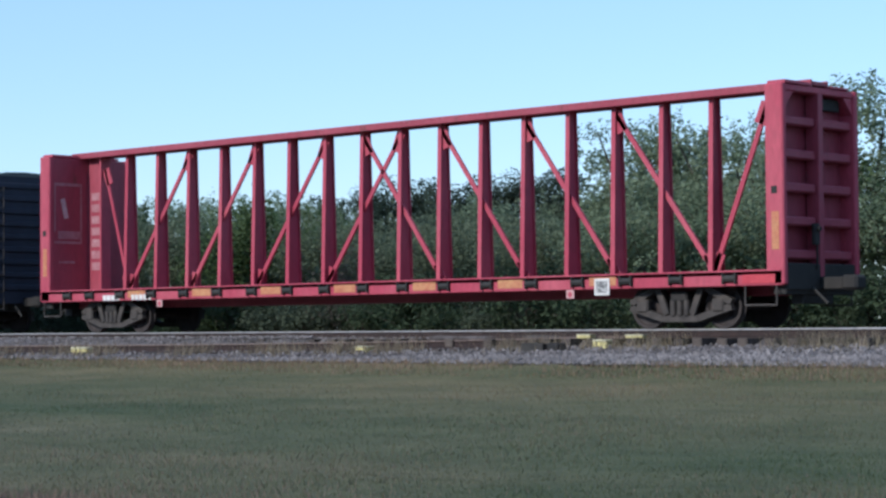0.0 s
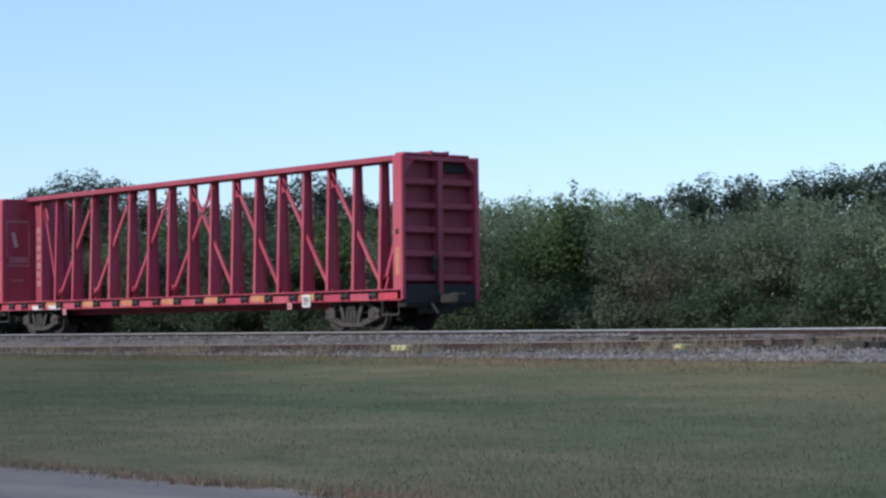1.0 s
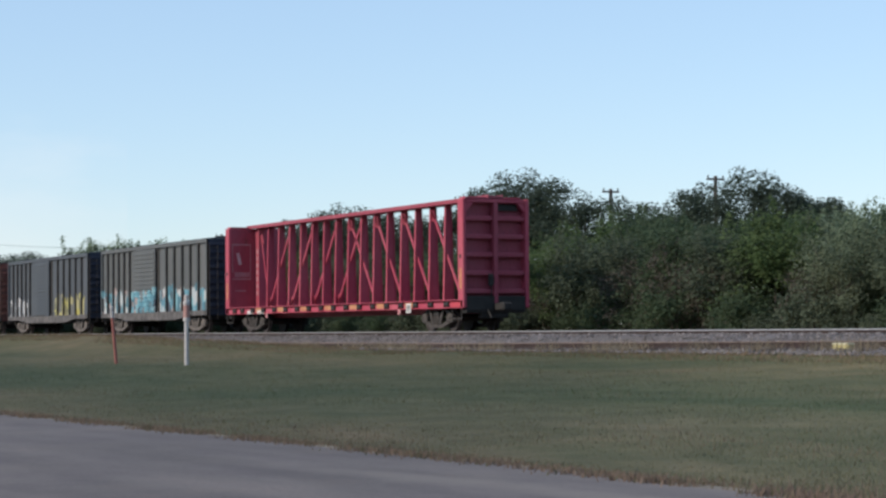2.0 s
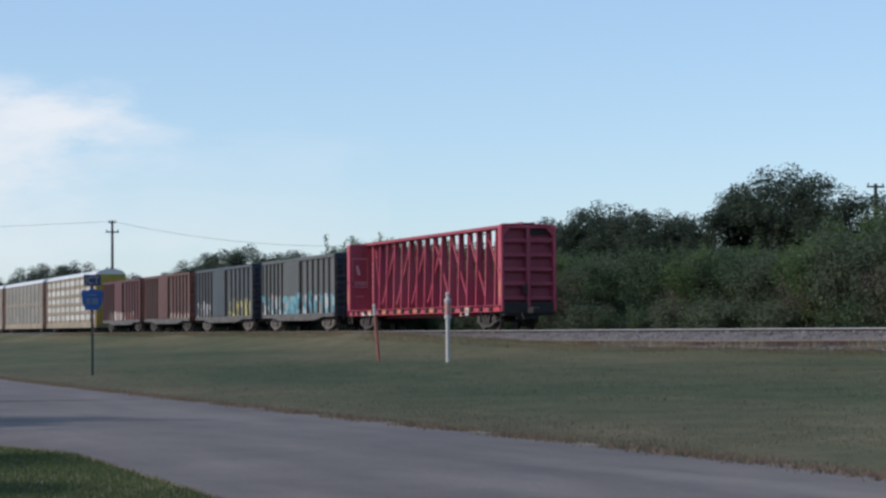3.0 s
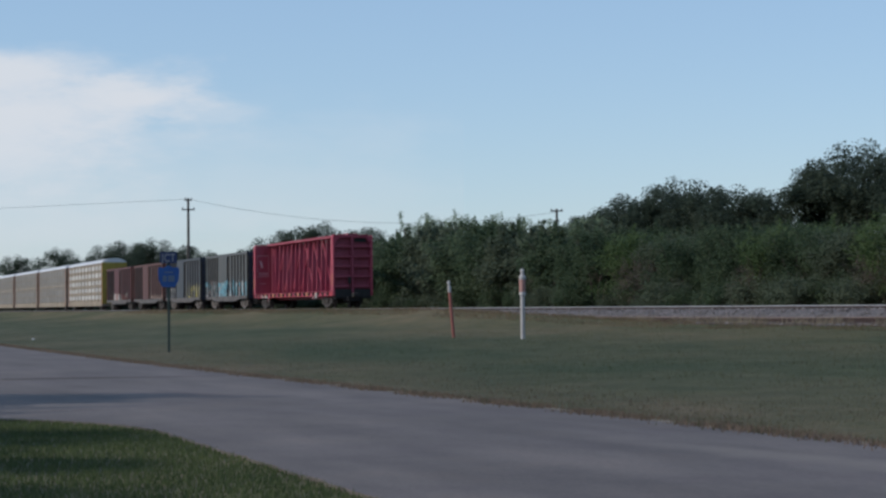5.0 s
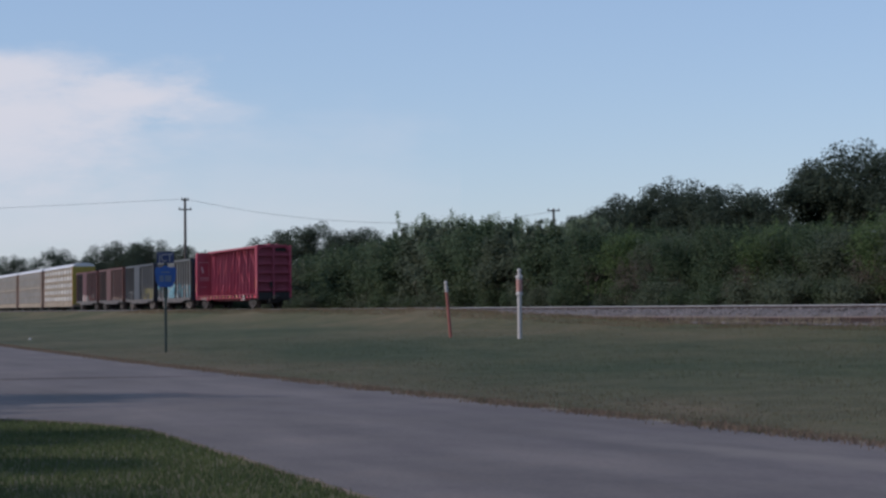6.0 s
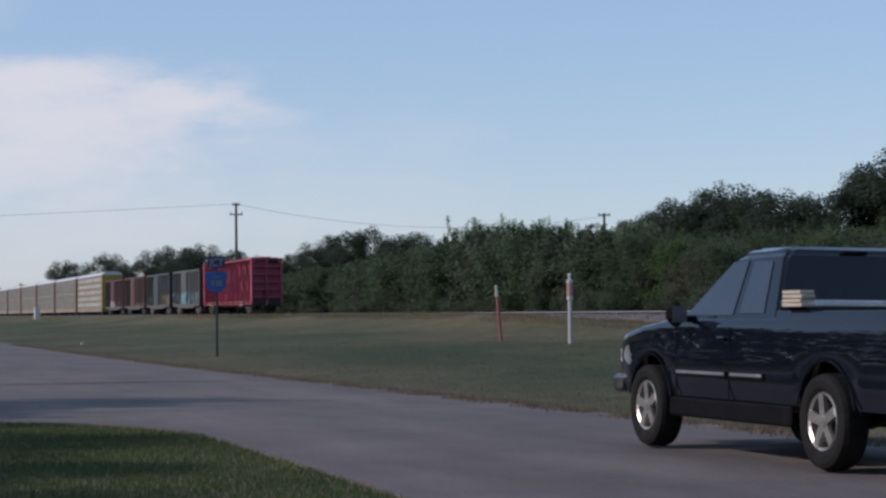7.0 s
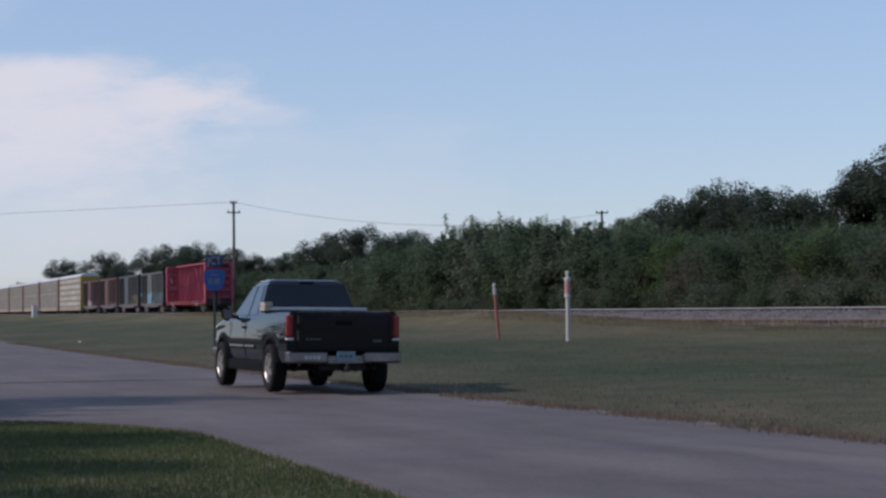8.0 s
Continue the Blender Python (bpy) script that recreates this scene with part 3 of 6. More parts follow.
def make_plant(kind, seed, height, spread, leaves, leaf_size, mat, label, category, base=0.12, sprigs=0, flat=False):
    """A woody plant: stems that fork into limbs, and leaf clumps round the limb ends."""
    rng = np.random.default_rng(seed)
    rnd = random.Random(seed)
    plant = empty(kind, pose(0, 0, 0), label, category)
    bm = bmesh.new()
    tips = []
    stems = 1 if kind == "tree" else 5
    for k in range(stems):
        a = rnd.uniform(0, math.tau)
        lean = 0.0 if kind == "tree" else rnd.uniform(0.1, 0.4) * spread
        p0 = Vector((math.cos(a) * 0.15 * (stems > 1), math.sin(a) * 0.15 * (stems > 1), -0.1))
        fork = Vector((math.cos(a) * lean, math.sin(a) * lean, height * rnd.uniform(0.35, 0.5)))
        r = height * (0.022 if kind == "tree" else 0.010)
        tube(bm, p0, fork, r, r * 0.6, 7, False)
        for j in range(7 if kind == "tree" else 4):
            b = rnd.uniform(0, math.tau)
            e = fork + Vector((math.cos(b) * spread * rnd.uniform(0.3, 0.8), math.sin(b) * spread * rnd.uniform(0.3, 0.8), height * rnd.uniform(0.15, 0.5)))
            tube(bm, fork, e, r * 0.5, r * 0.15, 5, False)
            tips.append(np.array(e))
            tips.append(np.array(fork.lerp(e, 0.6)))
    part("trunk", bm, BARK, plant)
    cl = []
    for k in range(34 if kind == "tree" else 40):
        while True:
            q = rng.uniform(-1, 1, 3)
            if (q ** 2).sum() < 1:
                break
        zc = height * (base + (1 - base) * (0.5 + 0.46 * q[2]))
        prof = 1.0 - 0.45 * max(0.0, q[2]) ** 2 if not flat else 1.0
        cl.append((np.array([q[0] * spread * prof, q[1] * spread * prof, zc]), rng.uniform(0.28, 0.62) * spread * (0.55 if kind == "tree" else 0.62)))
    for t in tips:
        cl.append((t, rng.uniform(0.22, 0.4) * spread))
    w = np.array([c[1] ** 2 for c in cl])
    counts = (leaves * w / w.sum()).astype(int)
    pts, outs = [], []
    for (c, r), n in zip(cl, counts):
        q = rng.normal(0, 1, (n, 3))
        q /= np.linalg.norm(q, axis=1)[:, None]
        rad = r * (0.12 + 0.93 * rng.random((n, 1)) ** 0.55)
        p = c + q * rad * np.array([1, 1, 0.75])
        pts.append(p)
        axis = np.array([0, 0, height * 0.35])
        o = q * 0.7 + (p - axis) / np.linalg.norm(p - axis, axis=1)[:, None]
        outs.append(o / np.linalg.norm(o, axis=1)[:, None])
    for k in range(sprigs):
        a, rr = rnd.uniform(0, math.tau), rnd.uniform(0, 0.8) * spread
        x, y, z0 = math.cos(a) * rr, math.sin(a) * rr, height * rnd.uniform(0.72, 0.92)
        top = np.array([x + rnd.uniform(-0.25, 0.25), y + rnd.uniform(-0.25, 0.25), z0 + rnd.uniform(0.5, 1.1)])
        m = 60
        f = rng.random((m, 1))
        pts.append(np.array([x, y, z0]) * (1 - f) + top * f + rng.normal(0, 0.07, (m, 3)))
        o = rng.normal(0, 1, (m, 3))
        outs.append(o / np.linalg.norm(o, axis=1)[:, None])
    pts, outs = np.concatenate(pts), np.concatenate(outs)
    keep = pts[:, 2] > 0.05
    pts, outs = pts[keep], outs[keep]
    ob = new("crown", leaf_mesh("crown", pts, leaf_size, rng, mat, 0.5, outs))
    ob.parent = plant
    return plant


def plant_rows():
    rnd = random.Random(21)
    shrubs = [make_plant("shrub", 1, 4.4, 2.1, 10000, 0.072, LEAF_A, "dense grey-green wild shrub behind the railway", "shrub", 0.0, 10),
              make_plant("shrub", 2, 4.8, 2.3, 10500, 0.072, LEAF_A, "dense green wild shrub behind the railway", "shrub", 0.0, 14),
              make_plant("shrub", 3, 4.0, 2.0, 9500, 0.070, LEAF_B, "pale olive wild shrub behind the railway", "shrub", 0.0, 16),
              make_plant("shrub", 4, 4.6, 2.2, 10000, 0.076, LEAF_D, "bright green wild shrub behind the railway", "shrub", 0.0, 8)]
    tall = [make_plant("tree", 5, 6.6, 2.3, 9000, 0.072, LEAF_E, "tall loose-leaved young tree above the shrubs", "tree", 0.25, 18),
            make_plant("tree", 6, 6.2, 2.1, 8500, 0.072, LEAF_E, "loose-leaved green tree above the shrubs", "tree", 0.25, 18)]
    dark = [make_plant("tree", 7, 8.0, 2.9, 15000, 0.09, LEAF_C, "dark round-crowned tree behind the shrubs", "tree", 0.38, 0),
            make_plant("tree", 8, 7.4, 2.6, 14000, 0.09, LEAF_C, "dark broad tree behind the shrubs", "tree", 0.3, 0, True)]
    # near shrubs take the leaf copies with light in their colour
    near = [make_plant("shrub", 41, 4.6, 2.2, 12000, 0.056, LEAF_E, "green wild shrub behind the railway, leaves brightened", "shrub", 0.0, 16),
            make_plant("shrub", 42, 4.3, 2.1, 12000, 0.056, LEAF_F, "olive wild shrub with loose sprigs, leaves brightened", "shrub", 0.0, 20)]
    far = [make_plant("shrub", 31, 4.5, 2.2, 4800, 0.11, LEAF_A, "dense green wild shrub behind the railway", "shrub", 0.0, 12),
           make_plant("shrub", 32, 4.4, 2.2, 4800, 0.11, LEAF_B, "pale olive wild shrub behind the railway", "shrub", 0.0, 14)]
    low = [make_plant("shrub", 33, 1.7, 1.1, 2800, 0.055, LEAF_A, "low green bush at the hedge's foot", "shrub", 0.0, 0),
           make_plant("shrub", 34, 1.4, 1.1, 2800, 0.055, LEAF_B, "low pale bush at the hedge's foot", "shrub", 0.0, 0)]
    used = set()

    def put(src, x, y, s, name_group):
        m = pose(x, y, 0.72, 0, 0, rnd.uniform(0, 360)) @ Matrix.Scale(s, 4)
        if src not in used:
            used.add(src)
            ob = src
        else:
            ob = copy_thing(src, m)
        ob.matrix_basis = m
        ob["group"] = name_group
        return ob

    def top(az, el, x):
        """Height of a crown whose top is seen at that bearing and elevation, at that distance across."""
        d = x / math.sin(radians(az))
        return x / math.tan(radians(az)), EYE[2] + d * math.tan(radians(el)) - 0.72

    # the front hedge of shrubs: bearing, elevation of the hedge's top
    hedge_az = [8, 12, 14, 17, 19, 22, 25, 27, 29, 31, 34, 37, 40, 43, 46, 49, 52, 57, 64, 75]
    hedge_el = [0.85, 1.1, 1.4, 2.3, 2.25, 2.3, 2.3, 2.3, 2.6, 3.0, 3.1, 3.3, 3.5, 3.6, 3.4, 3.2, 4.0, 4.6, 5.2, 6]
    y = 8.0
    while y < 250:
        for x, step in ((40.3, 0), (43.2, 1.3)):
            xx, yy = x + rnd.uniform(-0.7, 0.7), y + step + rnd.uniform(-0.5, 0.5)
            az = math.degrees(math.atan2(xx, yy))
            h = EYE[2] + math.hypot(xx, yy) * math.tan(radians(float(np.interp(az, hedge_az, hedge_el)))) - 0.72
            src = rnd.choice(shrubs[:3]) if rnd.random() < 0.8 else shrubs[3]
            src = shrubs[3] if (27.6 < az < 31.0 and rnd.random() < 0.6) else src
            src = rnd.choice(far) if yy > 105 else rnd.choice(near) if yy < 54 and rnd.random() < 0.9 else src
            put(src, xx, yy, max(0.5, h / 4.9 * rnd.uniform(0.88, 1.04)), "shrubs behind the railway")
        y += 2.3 if y < 80 else 3.2
    # taller crowns that stand out of the hedge: bearing, elevation of top, distance across, kind
    for az, el, x, k in ((51.9, 6.1, 42, 0), (53.0, 6.3, 42.5, 1), (54.3, 5.9, 42, 0), (55.5, 6.0, 42, 1), (56.7, 6.2, 42, 1), (58.0, 7.3, 43, 0), (59.8, 7.3, 44, 1), (62, 7, 44, 0),
                         (42.3, 4.15, 45, 1), (43.6, 3.7, 44, 0), (40.4, 3.85, 45, 0), (39.2, 3.95, 46, 0), (38.2, 3.7, 45, 1), (36.6, 3.3, 44, 0),
                         (47.6, 4.1, 47, 1), (16.9, 2.8, 45, 1), (17.7, 2.75, 45, 0), (18.6, 2.75, 45, 1), (19.4, 2.6, 45, 0), (20.2, 2.6, 45, 1), (21.2, 2.65, 46, 0)):
        yy, h = top(az, el, x)
        put(tall[k], x, yy, h / 7.2, "young trees above the shrubs")
    for az, el, x, k in ((45.3, 4.3, 62, 0), (47.2, 4.3, 58, 1), (48.4, 4.5, 60, 0), (49.6, 4.6, 60, 1), (46.4, 3.95, 64, 1), (43.4, 3.85, 66, 1), (34.5, 4.5, 58, 0),
                         (33.3, 4.05, 60, 1), (35.9, 3.85, 62, 0), (36.4, 3.8, 60, 1), (31.8, 3.75, 60, 1), (30.0, 3.9, 56, 0), (28.6, 4.55, 55, 0), (27.8, 4.2, 55, 1),
                         (27.1, 3.85, 54, 0), (26.0, 3.2, 55, 1), (25.2, 3.35, 54, 0), (24.4, 3.4, 54, 1), (23.7, 3.6, 54, 0), (23.1, 3.4, 54, 0), (22.6, 3.15, 54, 1), (22.1, 2.95, 54, 0), (21.7, 2.75, 55, 0), (21.2, 2.65, 55, 1),
                         (19.9, 2.3, 60, 1), (15.5, 2.25, 50, 0), (14.9, 2.3, 50, 1), (14.1, 2.45, 50, 0), (13.3, 2.3, 50, 1), (12.7, 2.05, 50, 0), (12.1, 1.75, 50, 1), (11.5, 1.6, 50, 1),
                         (9.6, 2.0, 44, 0), (9.0, 1.95, 44, 1), (8.4, 1.85, 44, 0), (7.6, 1.45, 42, 1), (7.1, 1.75, 40, 0), (6.0, 1.55, 40, 0), (4.9, 0.9, 40, 1), (4.2, 0.8, 40, 1),
                         (10.4, 1.85, 46, 1), (11.0, 1.65, 48, 0), (40.5, 3.4, 60, 1), (52, 4.4, 58, 0), (55, 4.6, 58, 1)):
        yy, h = top(az, el, x)
        put(dark[k], x, yy, h / (8.3 if k == 0 else 7.7), "dark trees behind the shrubs")
    # withered bushes with bare stems in front of the hedge
    dry = make_plant("shrub", 51, 2.9, 1.4, 2600, 0.05, LEAF_G, "half-dead brown bush with bare stems", "shrub", 0.0, 6)
    for az, x, k in ((31.4, 39.0, 0.9), (32.6, 38.9, 1.05), (33.6, 39.1, 0.85), (28.9, 39.0, 0.8), (36.3, 39.2, 0.8), (22.6, 39.0, 0.9), (25.6, 39.0, 0.75), (44.0, 39.1, 0.8)):
        put(dry, x, x / math.tan(radians(az)), k, "withered bushes before the hedge")
    # low undergrowth at the hedge's foot
    y = 6.0
    while y < 240:
        put(rnd.choice(low), 38.7 + rnd.uniform(-0.5, 0.5), y, rnd.uniform(0.7, 1.25), "low undergrowth behind the railway")
        y += rnd.uniform(1.2, 2.2) * (1 if y < 90 else 1.8)
    # unseen trees on the near side: some inferred from the side road's shadow band, others added to shade the lawn
    for x, yy, s in ((-6.6, 33.6, 1.0), (-7.5, 30.6, 0.86), (-6.5, 24.0, 0.74), (-6.8, 20.0, 0.72), (-7.0, 16.0, 0.7), (-6.6, 27.2, 0.66)):
        ob = put(dark[0] if yy < 29 else tall[1], x, yy, s * (1 if yy < 29 else 1.15), "shade trees beside the lawn")
        ob["label"] = "unseen shade tree beside the lawn"
        ob.matrix_basis.translation.z = -0.03
    # distant woods that close the view
    rng = np.random.default_rng(77)
    n = 70000
    yw = -40 + 700 * rng.random(n) ** 1.5
    hw = np.array([2.6 + 1.6 * noise.noise((v * 0.06, 1.0, 9.0)) + 1.0 * noise.noise((v * 0.3, 4.0, 2.0)) for v in yw]) + 0.006 * np.clip(yw, 0, 400)
    pts = np.stack([74 + rng.uniform(0, 10, n), yw, 0.4 + hw * rng.random(n) ** 0.8], 1)
    woods = new("far_woods", leaf_mesh("far_woods", pts, 0.42, rng, LEAF_C))
    tagged(woods, "dark distant woods behind the hedge", "woods", kind="stuff")
    # a long far hedge beside the railway, where it runs out of sight
    n = 26000
    yw = 235 + 1500 * rng.random(n) ** 1.6
    hw = np.array([2.6 + 1.3 * noise.noise((v * 0.02, 7.0, 3.0)) + 0.7 * noise.noise((v * 0.11, 2.0, 5.0)) for v in yw])
    pts = np.stack([42 + rng.uniform(0, 5, n), yw, 0.1 + hw * rng.random(n) ** 0.9], 1)
    far = new("far_hedge", leaf_mesh("far_hedge", pts, 0.5, rng, LEAF_C))
    tagged(far, "dark far hedge along the railway", "hedge", kind="stuff")
    # unseen woods behind the lawn and down the road, added to darken the truck's reflections
    n = 34000
    f = rng.random(n)
    side = f < 0.65
    xs = np.where(side, -30 + rng.uniform(-4, 4, n), rng.uniform(-30, 24, n))
    ys = np.where(side, rng.uniform(-50, 150, n), -48 + rng.uniform(-4, 4, n))
    keep = side | (xs < 2.5) | (xs > 12)
    pts = np.stack([xs, ys, 11.0 * rng.random(n) ** 0.9], 1)[keep]
    woods = new("roadside_woods", leaf_mesh("roadside_woods", pts, 0.55, rng, LEAF_C))
    tagged(woods, "unseen dark woods, added to darken reflections in the truck", "woods", kind="stuff")


# ---- train ----
def wheelset(parent, y, r=0.43, gauge=0.72):
    bm = bmesh.new()
    for s in (-1, 1):
        prof = [(s * gauge * 0.94, 0.02), (s * gauge * 0.94, r + 0.025), (s * (gauge * 0.94 + 0.03), r + 0.025), (s * (gauge * 0.94 + 0.035), r), (s * (gauge + 0.09), r - 0.005),
                (s * (gauge + 0.09), r - 0.06), (s * (gauge + 0.05), r - 0.09), (s * (gauge + 0.04), 0.16), (s * (gauge + 0.12), 0.12), (s * (gauge + 0.12), 0.02)]
        revolve(bm, prof, "x", 22)
    tube(bm, (-gauge, 0, 0), (gauge, 0, 0), 0.08, n=8)
    for k in range(3):
        a = k * math.tau / 3
        box(bm, -gauge - 0.10, -gauge - 0.05, 0.2 * math.cos(a) - 0.03, 0.2 * math.cos(a) + 0.03, 0.2 * math.sin(a) - 0.03, 0.2 * math.sin(a) + 0.03)
    bmesh.ops.recalc_face_normals(bm, faces=bm.faces)
    ob = part("wheelset", bm, WHEEL_STEEL, parent, "pair of steel wheels on an axle")
    ob.matrix_basis = pose(0, y, r)
    return ob


def bogie(car, y, mat, spin):
    """A two-axle freight truck: cast side frames, springs, bolster, two wheelsets."""
    b = new("bogie")
    b.parent = car
    b.matrix_basis = pose(0, y, 0)
    for s in (-1, 1):
        bm = bmesh.new()
        x0, x1 = s * 0.93 - 0.07, s * 0.93 + 0.07
        xm = s * 0.93
        top = [(-1.2, 0.50), (-0.52, 0.82), (0.52, 0.82), (1.2, 0.50)]
        low = [(-1.2, 0.42), (-0.42, 0.20), (0.42, 0.20), (1.2, 0.42)]
        for line in (top, low):
            for (ya, za), (yb, zb) in zip(line, line[1:]):
                bar(bm, (xm, ya, za), (xm, yb, zb), 0.13, 0.14)
        for q in (-1, 1):
            box(bm, x0 - 0.03 * (s < 0), x1 + 0.03 * (s > 0), q * 0.9 - 0.14, q * 0.9 + 0.14, 0.32, 0.58, 0.03)
            bar(bm, (s * 1.0, q * 0.30, 0.28), (s * 1.0, q * 0.52, 0.80), 0.13, 0.06)
        for q in (-0.16, 0, 0.16):
            tube(bm, (s * 0.99, q, 0.26), (s * 0.99, q, 0.55), 0.062, n=8)
        part("side_frame", bm, mat, b)
    bm = bmesh.new()
    box(bm, -1.05, 1.05, -0.2, 0.2, 0.52, 0.72, 0.03)
    part("bolster", bm, GREASE, b)
    for q in (-0.89, 0.89):
        w = wheelset(b, q)
        if spin is not None:
            spin.append(w)
    return b


def coupler(car, y, s):
    bm = bmesh.new()
    box(bm, -0.1, 0.1, min(y, y + s * 0.55), max(y, y + s * 0.55), 0.72, 0.95, 0.02)
    box(bm, -0.2, 0.16, min(y + s * 0.5, y + s * 0.85), max(y + s * 0.5, y + s * 0.85), 0.70, 0.98, 0.05)
    tube(bm, (-0.35, y, 0.75), (-0.38, y + s * 0.35, 0.45), 0.03)
    part("coupler", bm, GREASE, car, "greasy knuckle coupler with an air hose")


PINK_PLATE = material("pinkish_plate", [(0.3, (0.48, 0.26, 0.26)), (0.7, (0.58, 0.36, 0.35))], 6, 0.6)
END_RED = material("fresh_red_paint", [(0.3, (0.42, 0.035, 0.055)), (0.7, (0.50, 0.06, 0.075))], 3, 0.5)
PLACARD_GREY = material("placard_print", [(0.4, (0.10, 0.10, 0.10)), (0.6, (0.42, 0.42, 0.40))], 14, 0.6)


def centerbeam_car(spins):
    """Red centre-beam lumber flat car, empty: end bulkheads, a tall truss along the middle, deck with winches."""
    L, H, HW = 22.8, 4.52, 1.28
    car = empty("centerbeam_flat_car", pose(RAIL_X, 0, RAIL_Z), "empty faded red centre-beam flat car, last of the train", "freight car")
    bm = bmesh.new()
    box(bm, -HW, HW, 0.05, L - 0.05, 0.98, 1.06, 0.01)
    box(bm, -0.35, 0.35, 0.4, L - 0.4, 0.62, 0.98, 0.02)
    for k in range(19):
        y = 1.2 + k * (L - 2.4) / 18
        extrude_x(bm, [(y - 0.04, 0.98), (y + 0.04, 0.98), (y + 0.04, 0.84), (y - 0.04, 0.84)], -HW + 0.06, HW - 0.06)
    part("deck", bm, RED_DARK, car)
    for s in (-1, 1):
        bm = bmesh.new()
        x0, x1 = sorted((s * (HW - 0.07), s * HW))
        box(bm, x0, x1, 0.05, L - 0.05, 0.79, 1.07, 0.012)
        x0, x1 = sorted((s * (HW - 0.12), s * (HW + 0.015)))
        box(bm, x0, x1, 0.05, L - 0.05, 1.05, 1.085, 0.008)
        sill = part("side_sill", bm, RED, car)
        x = s * (HW + 0.004)
        for k in range(16):
            y = 2.45 + k * 1.216
            if k % 2 == 0 and 0 < k < 15:
                bm = bmesh.new()
                bar(bm, (x, y - 0.95, 0.94), (x, y - 0.28, 0.94), 0.17, 0.006)
                part("reflector", bm, ORANGE_TAPE, sill, "faded orange reflective patch")
    # end bulkheads
    for y0, y1, face in ((0.0, 0.40, -1), (L - 0.40, L, 1)):
        bm = bmesh.new()
        ym = y1 - 0.06 if face < 0 else y0 + 0.06
        box(bm, -HW + 0.1, HW - 0.1, min(ym, ym - face * 0.05), max(ym, ym - face * 0.05), 0.95, H - 0.04)
        part("bulkhead_sheet", bm, RED_DARK, car)
        for s in (-1, 1):
            bm = bmesh.new()
            x0, x1 = sorted((s * (HW - 0.14), s * HW))
            box(bm, x0, x1, y0, y1, 0.80, H, 0.025)
            post = part("corner_post", bm, RED, car)
            xs = s * (HW + 0.004)
            bm = bmesh.new()
            bar(bm, (xs, (y0 + y1) / 2 - 0.02, 1.45), (xs, (y0 + y1) / 2 - 0.02, 2.15), 0.16, 0.006)
            part("reflector", bm, ORANGE_TAPE, post, "faded yellow-orange vertical strip")
            # solid black bar: the slot's inner shade is put into its colour
            bm = bmesh.new()
            bar(bm, (xs, (y0 + y1) / 2, 2.48), (xs, (y0 + y1) / 2, 2.62), 0.13, 0.008)
            part("slot", bm, GREASE, post, "black bar for the dark slot in the corner post")
        bm = bmesh.new()
        box(bm, -HW + 0.14, HW - 0.14, y0 + 0.02, y1 - 0.02, H - 0.14, H - 0.01, 0.02)
        for s in (-1, 1):
            a = s * (HW - 0.14)
            yy0, yy1 = y0 + 0.05, y1 - 0.08
            vs = [bm.verts.new(p) for p in ((a, yy0, H - 0.14), (a - s * 0.3, yy0, H - 0.14), (a, yy0, H - 0.46), (a, yy1, H - 0.14), (a - s * 0.3, yy1, H - 0.14), (a, yy1, H - 0.46))]
            for f in ((0, 1, 2), (3, 5, 4), (1, 4, 5, 2), (0, 3, 4, 1), (0, 2, 5, 3)):
                bm.faces.new([vs[i] for i in f])
        bmesh.ops.recalc_face_normals(bm, faces=bm.faces)
        part("top_rail", bm, RED, car)
        yo0, yo1 = (y0 + 0.03, y1 - 0.1) if face < 0 else (y0 + 0.1, y1 - 0.03)
        bm = bmesh.new()
        box(bm, -0.08, 0.08, yo0 - 0.02, yo1, 0.95, H - 0.13, 0.015)
        part("centre_stiffener", bm, RED_DARK, car)
        for k in range(5):
            z = 1.28 + k * 0.62
            for s in (-1, 1):
                bm = bmesh.new()
                a, b2 = sorted((s * 0.08, s * (HW - 0.14)))
                box(bm, a, b2, yo0 + 0.05, yo1, z, z + 0.17, 0.03)
                part("rib", bm, RED_DARK, car)
        bm = bmesh.new()
        box(bm, -1.18, -0.34, y0, y1, H - 0.005, H + 0.06, 0.01)
        part("top_plate", bm, RED, car)
        bm = bmesh.new()
        box(bm, 0.34, 0.95, y0, y1, H - 0.005, H + 0.045, 0.01)
        part("top_plate", bm, RED, car)
        bm = bmesh.new()
        box(bm, -HW + 0.14, HW - 0.14, y0 + 0.06, y1 - 0.06, 0.62, 0.95, 0.02)
        box(bm, -0.5, 0.5, y0 + 0.1, y1 + 0.0, 0.45, 0.65, 0.02)
        box(bm, -HW + 0.15, HW - 0.15, min(yo0 - 0.015, yo0 + 0.1), yo0 + 0.1, 0.70, 1.20, 0.02)
        part("end_sill", bm, GREASE, car)
        coupler(car, y0 if face < 0 else y1, face)
    # solid black panel paints the darkness inside the opening
    bm = bmesh.new()
    box(bm, 0.16, HW - 0.34, 0.20, 0.28, H - 0.40, H - 0.18, 0.01)
    part("bulkhead_opening", bm, GREASE, car, "black panel for the dark opening high in the bulkhead")
    # brake gear on the rear bulkhead, and the webs that tie the truss to the bulkheads
    bm = bmesh.new()
    box(bm, -0.30, -0.12, -0.03, 0.06, 1.55, 1.95, 0.02)
    tube(bm, (-0.21, -0.03, 1.85), (-0.21, -0.09, 1.85), 0.05, n=10)
    tube(bm, (-0.21, -0.01, 1.55), (-0.21, -0.01, 1.1), 0.02, n=6)
    part("brake_gear", bm, GREASE, car, "dark hand-brake housing")
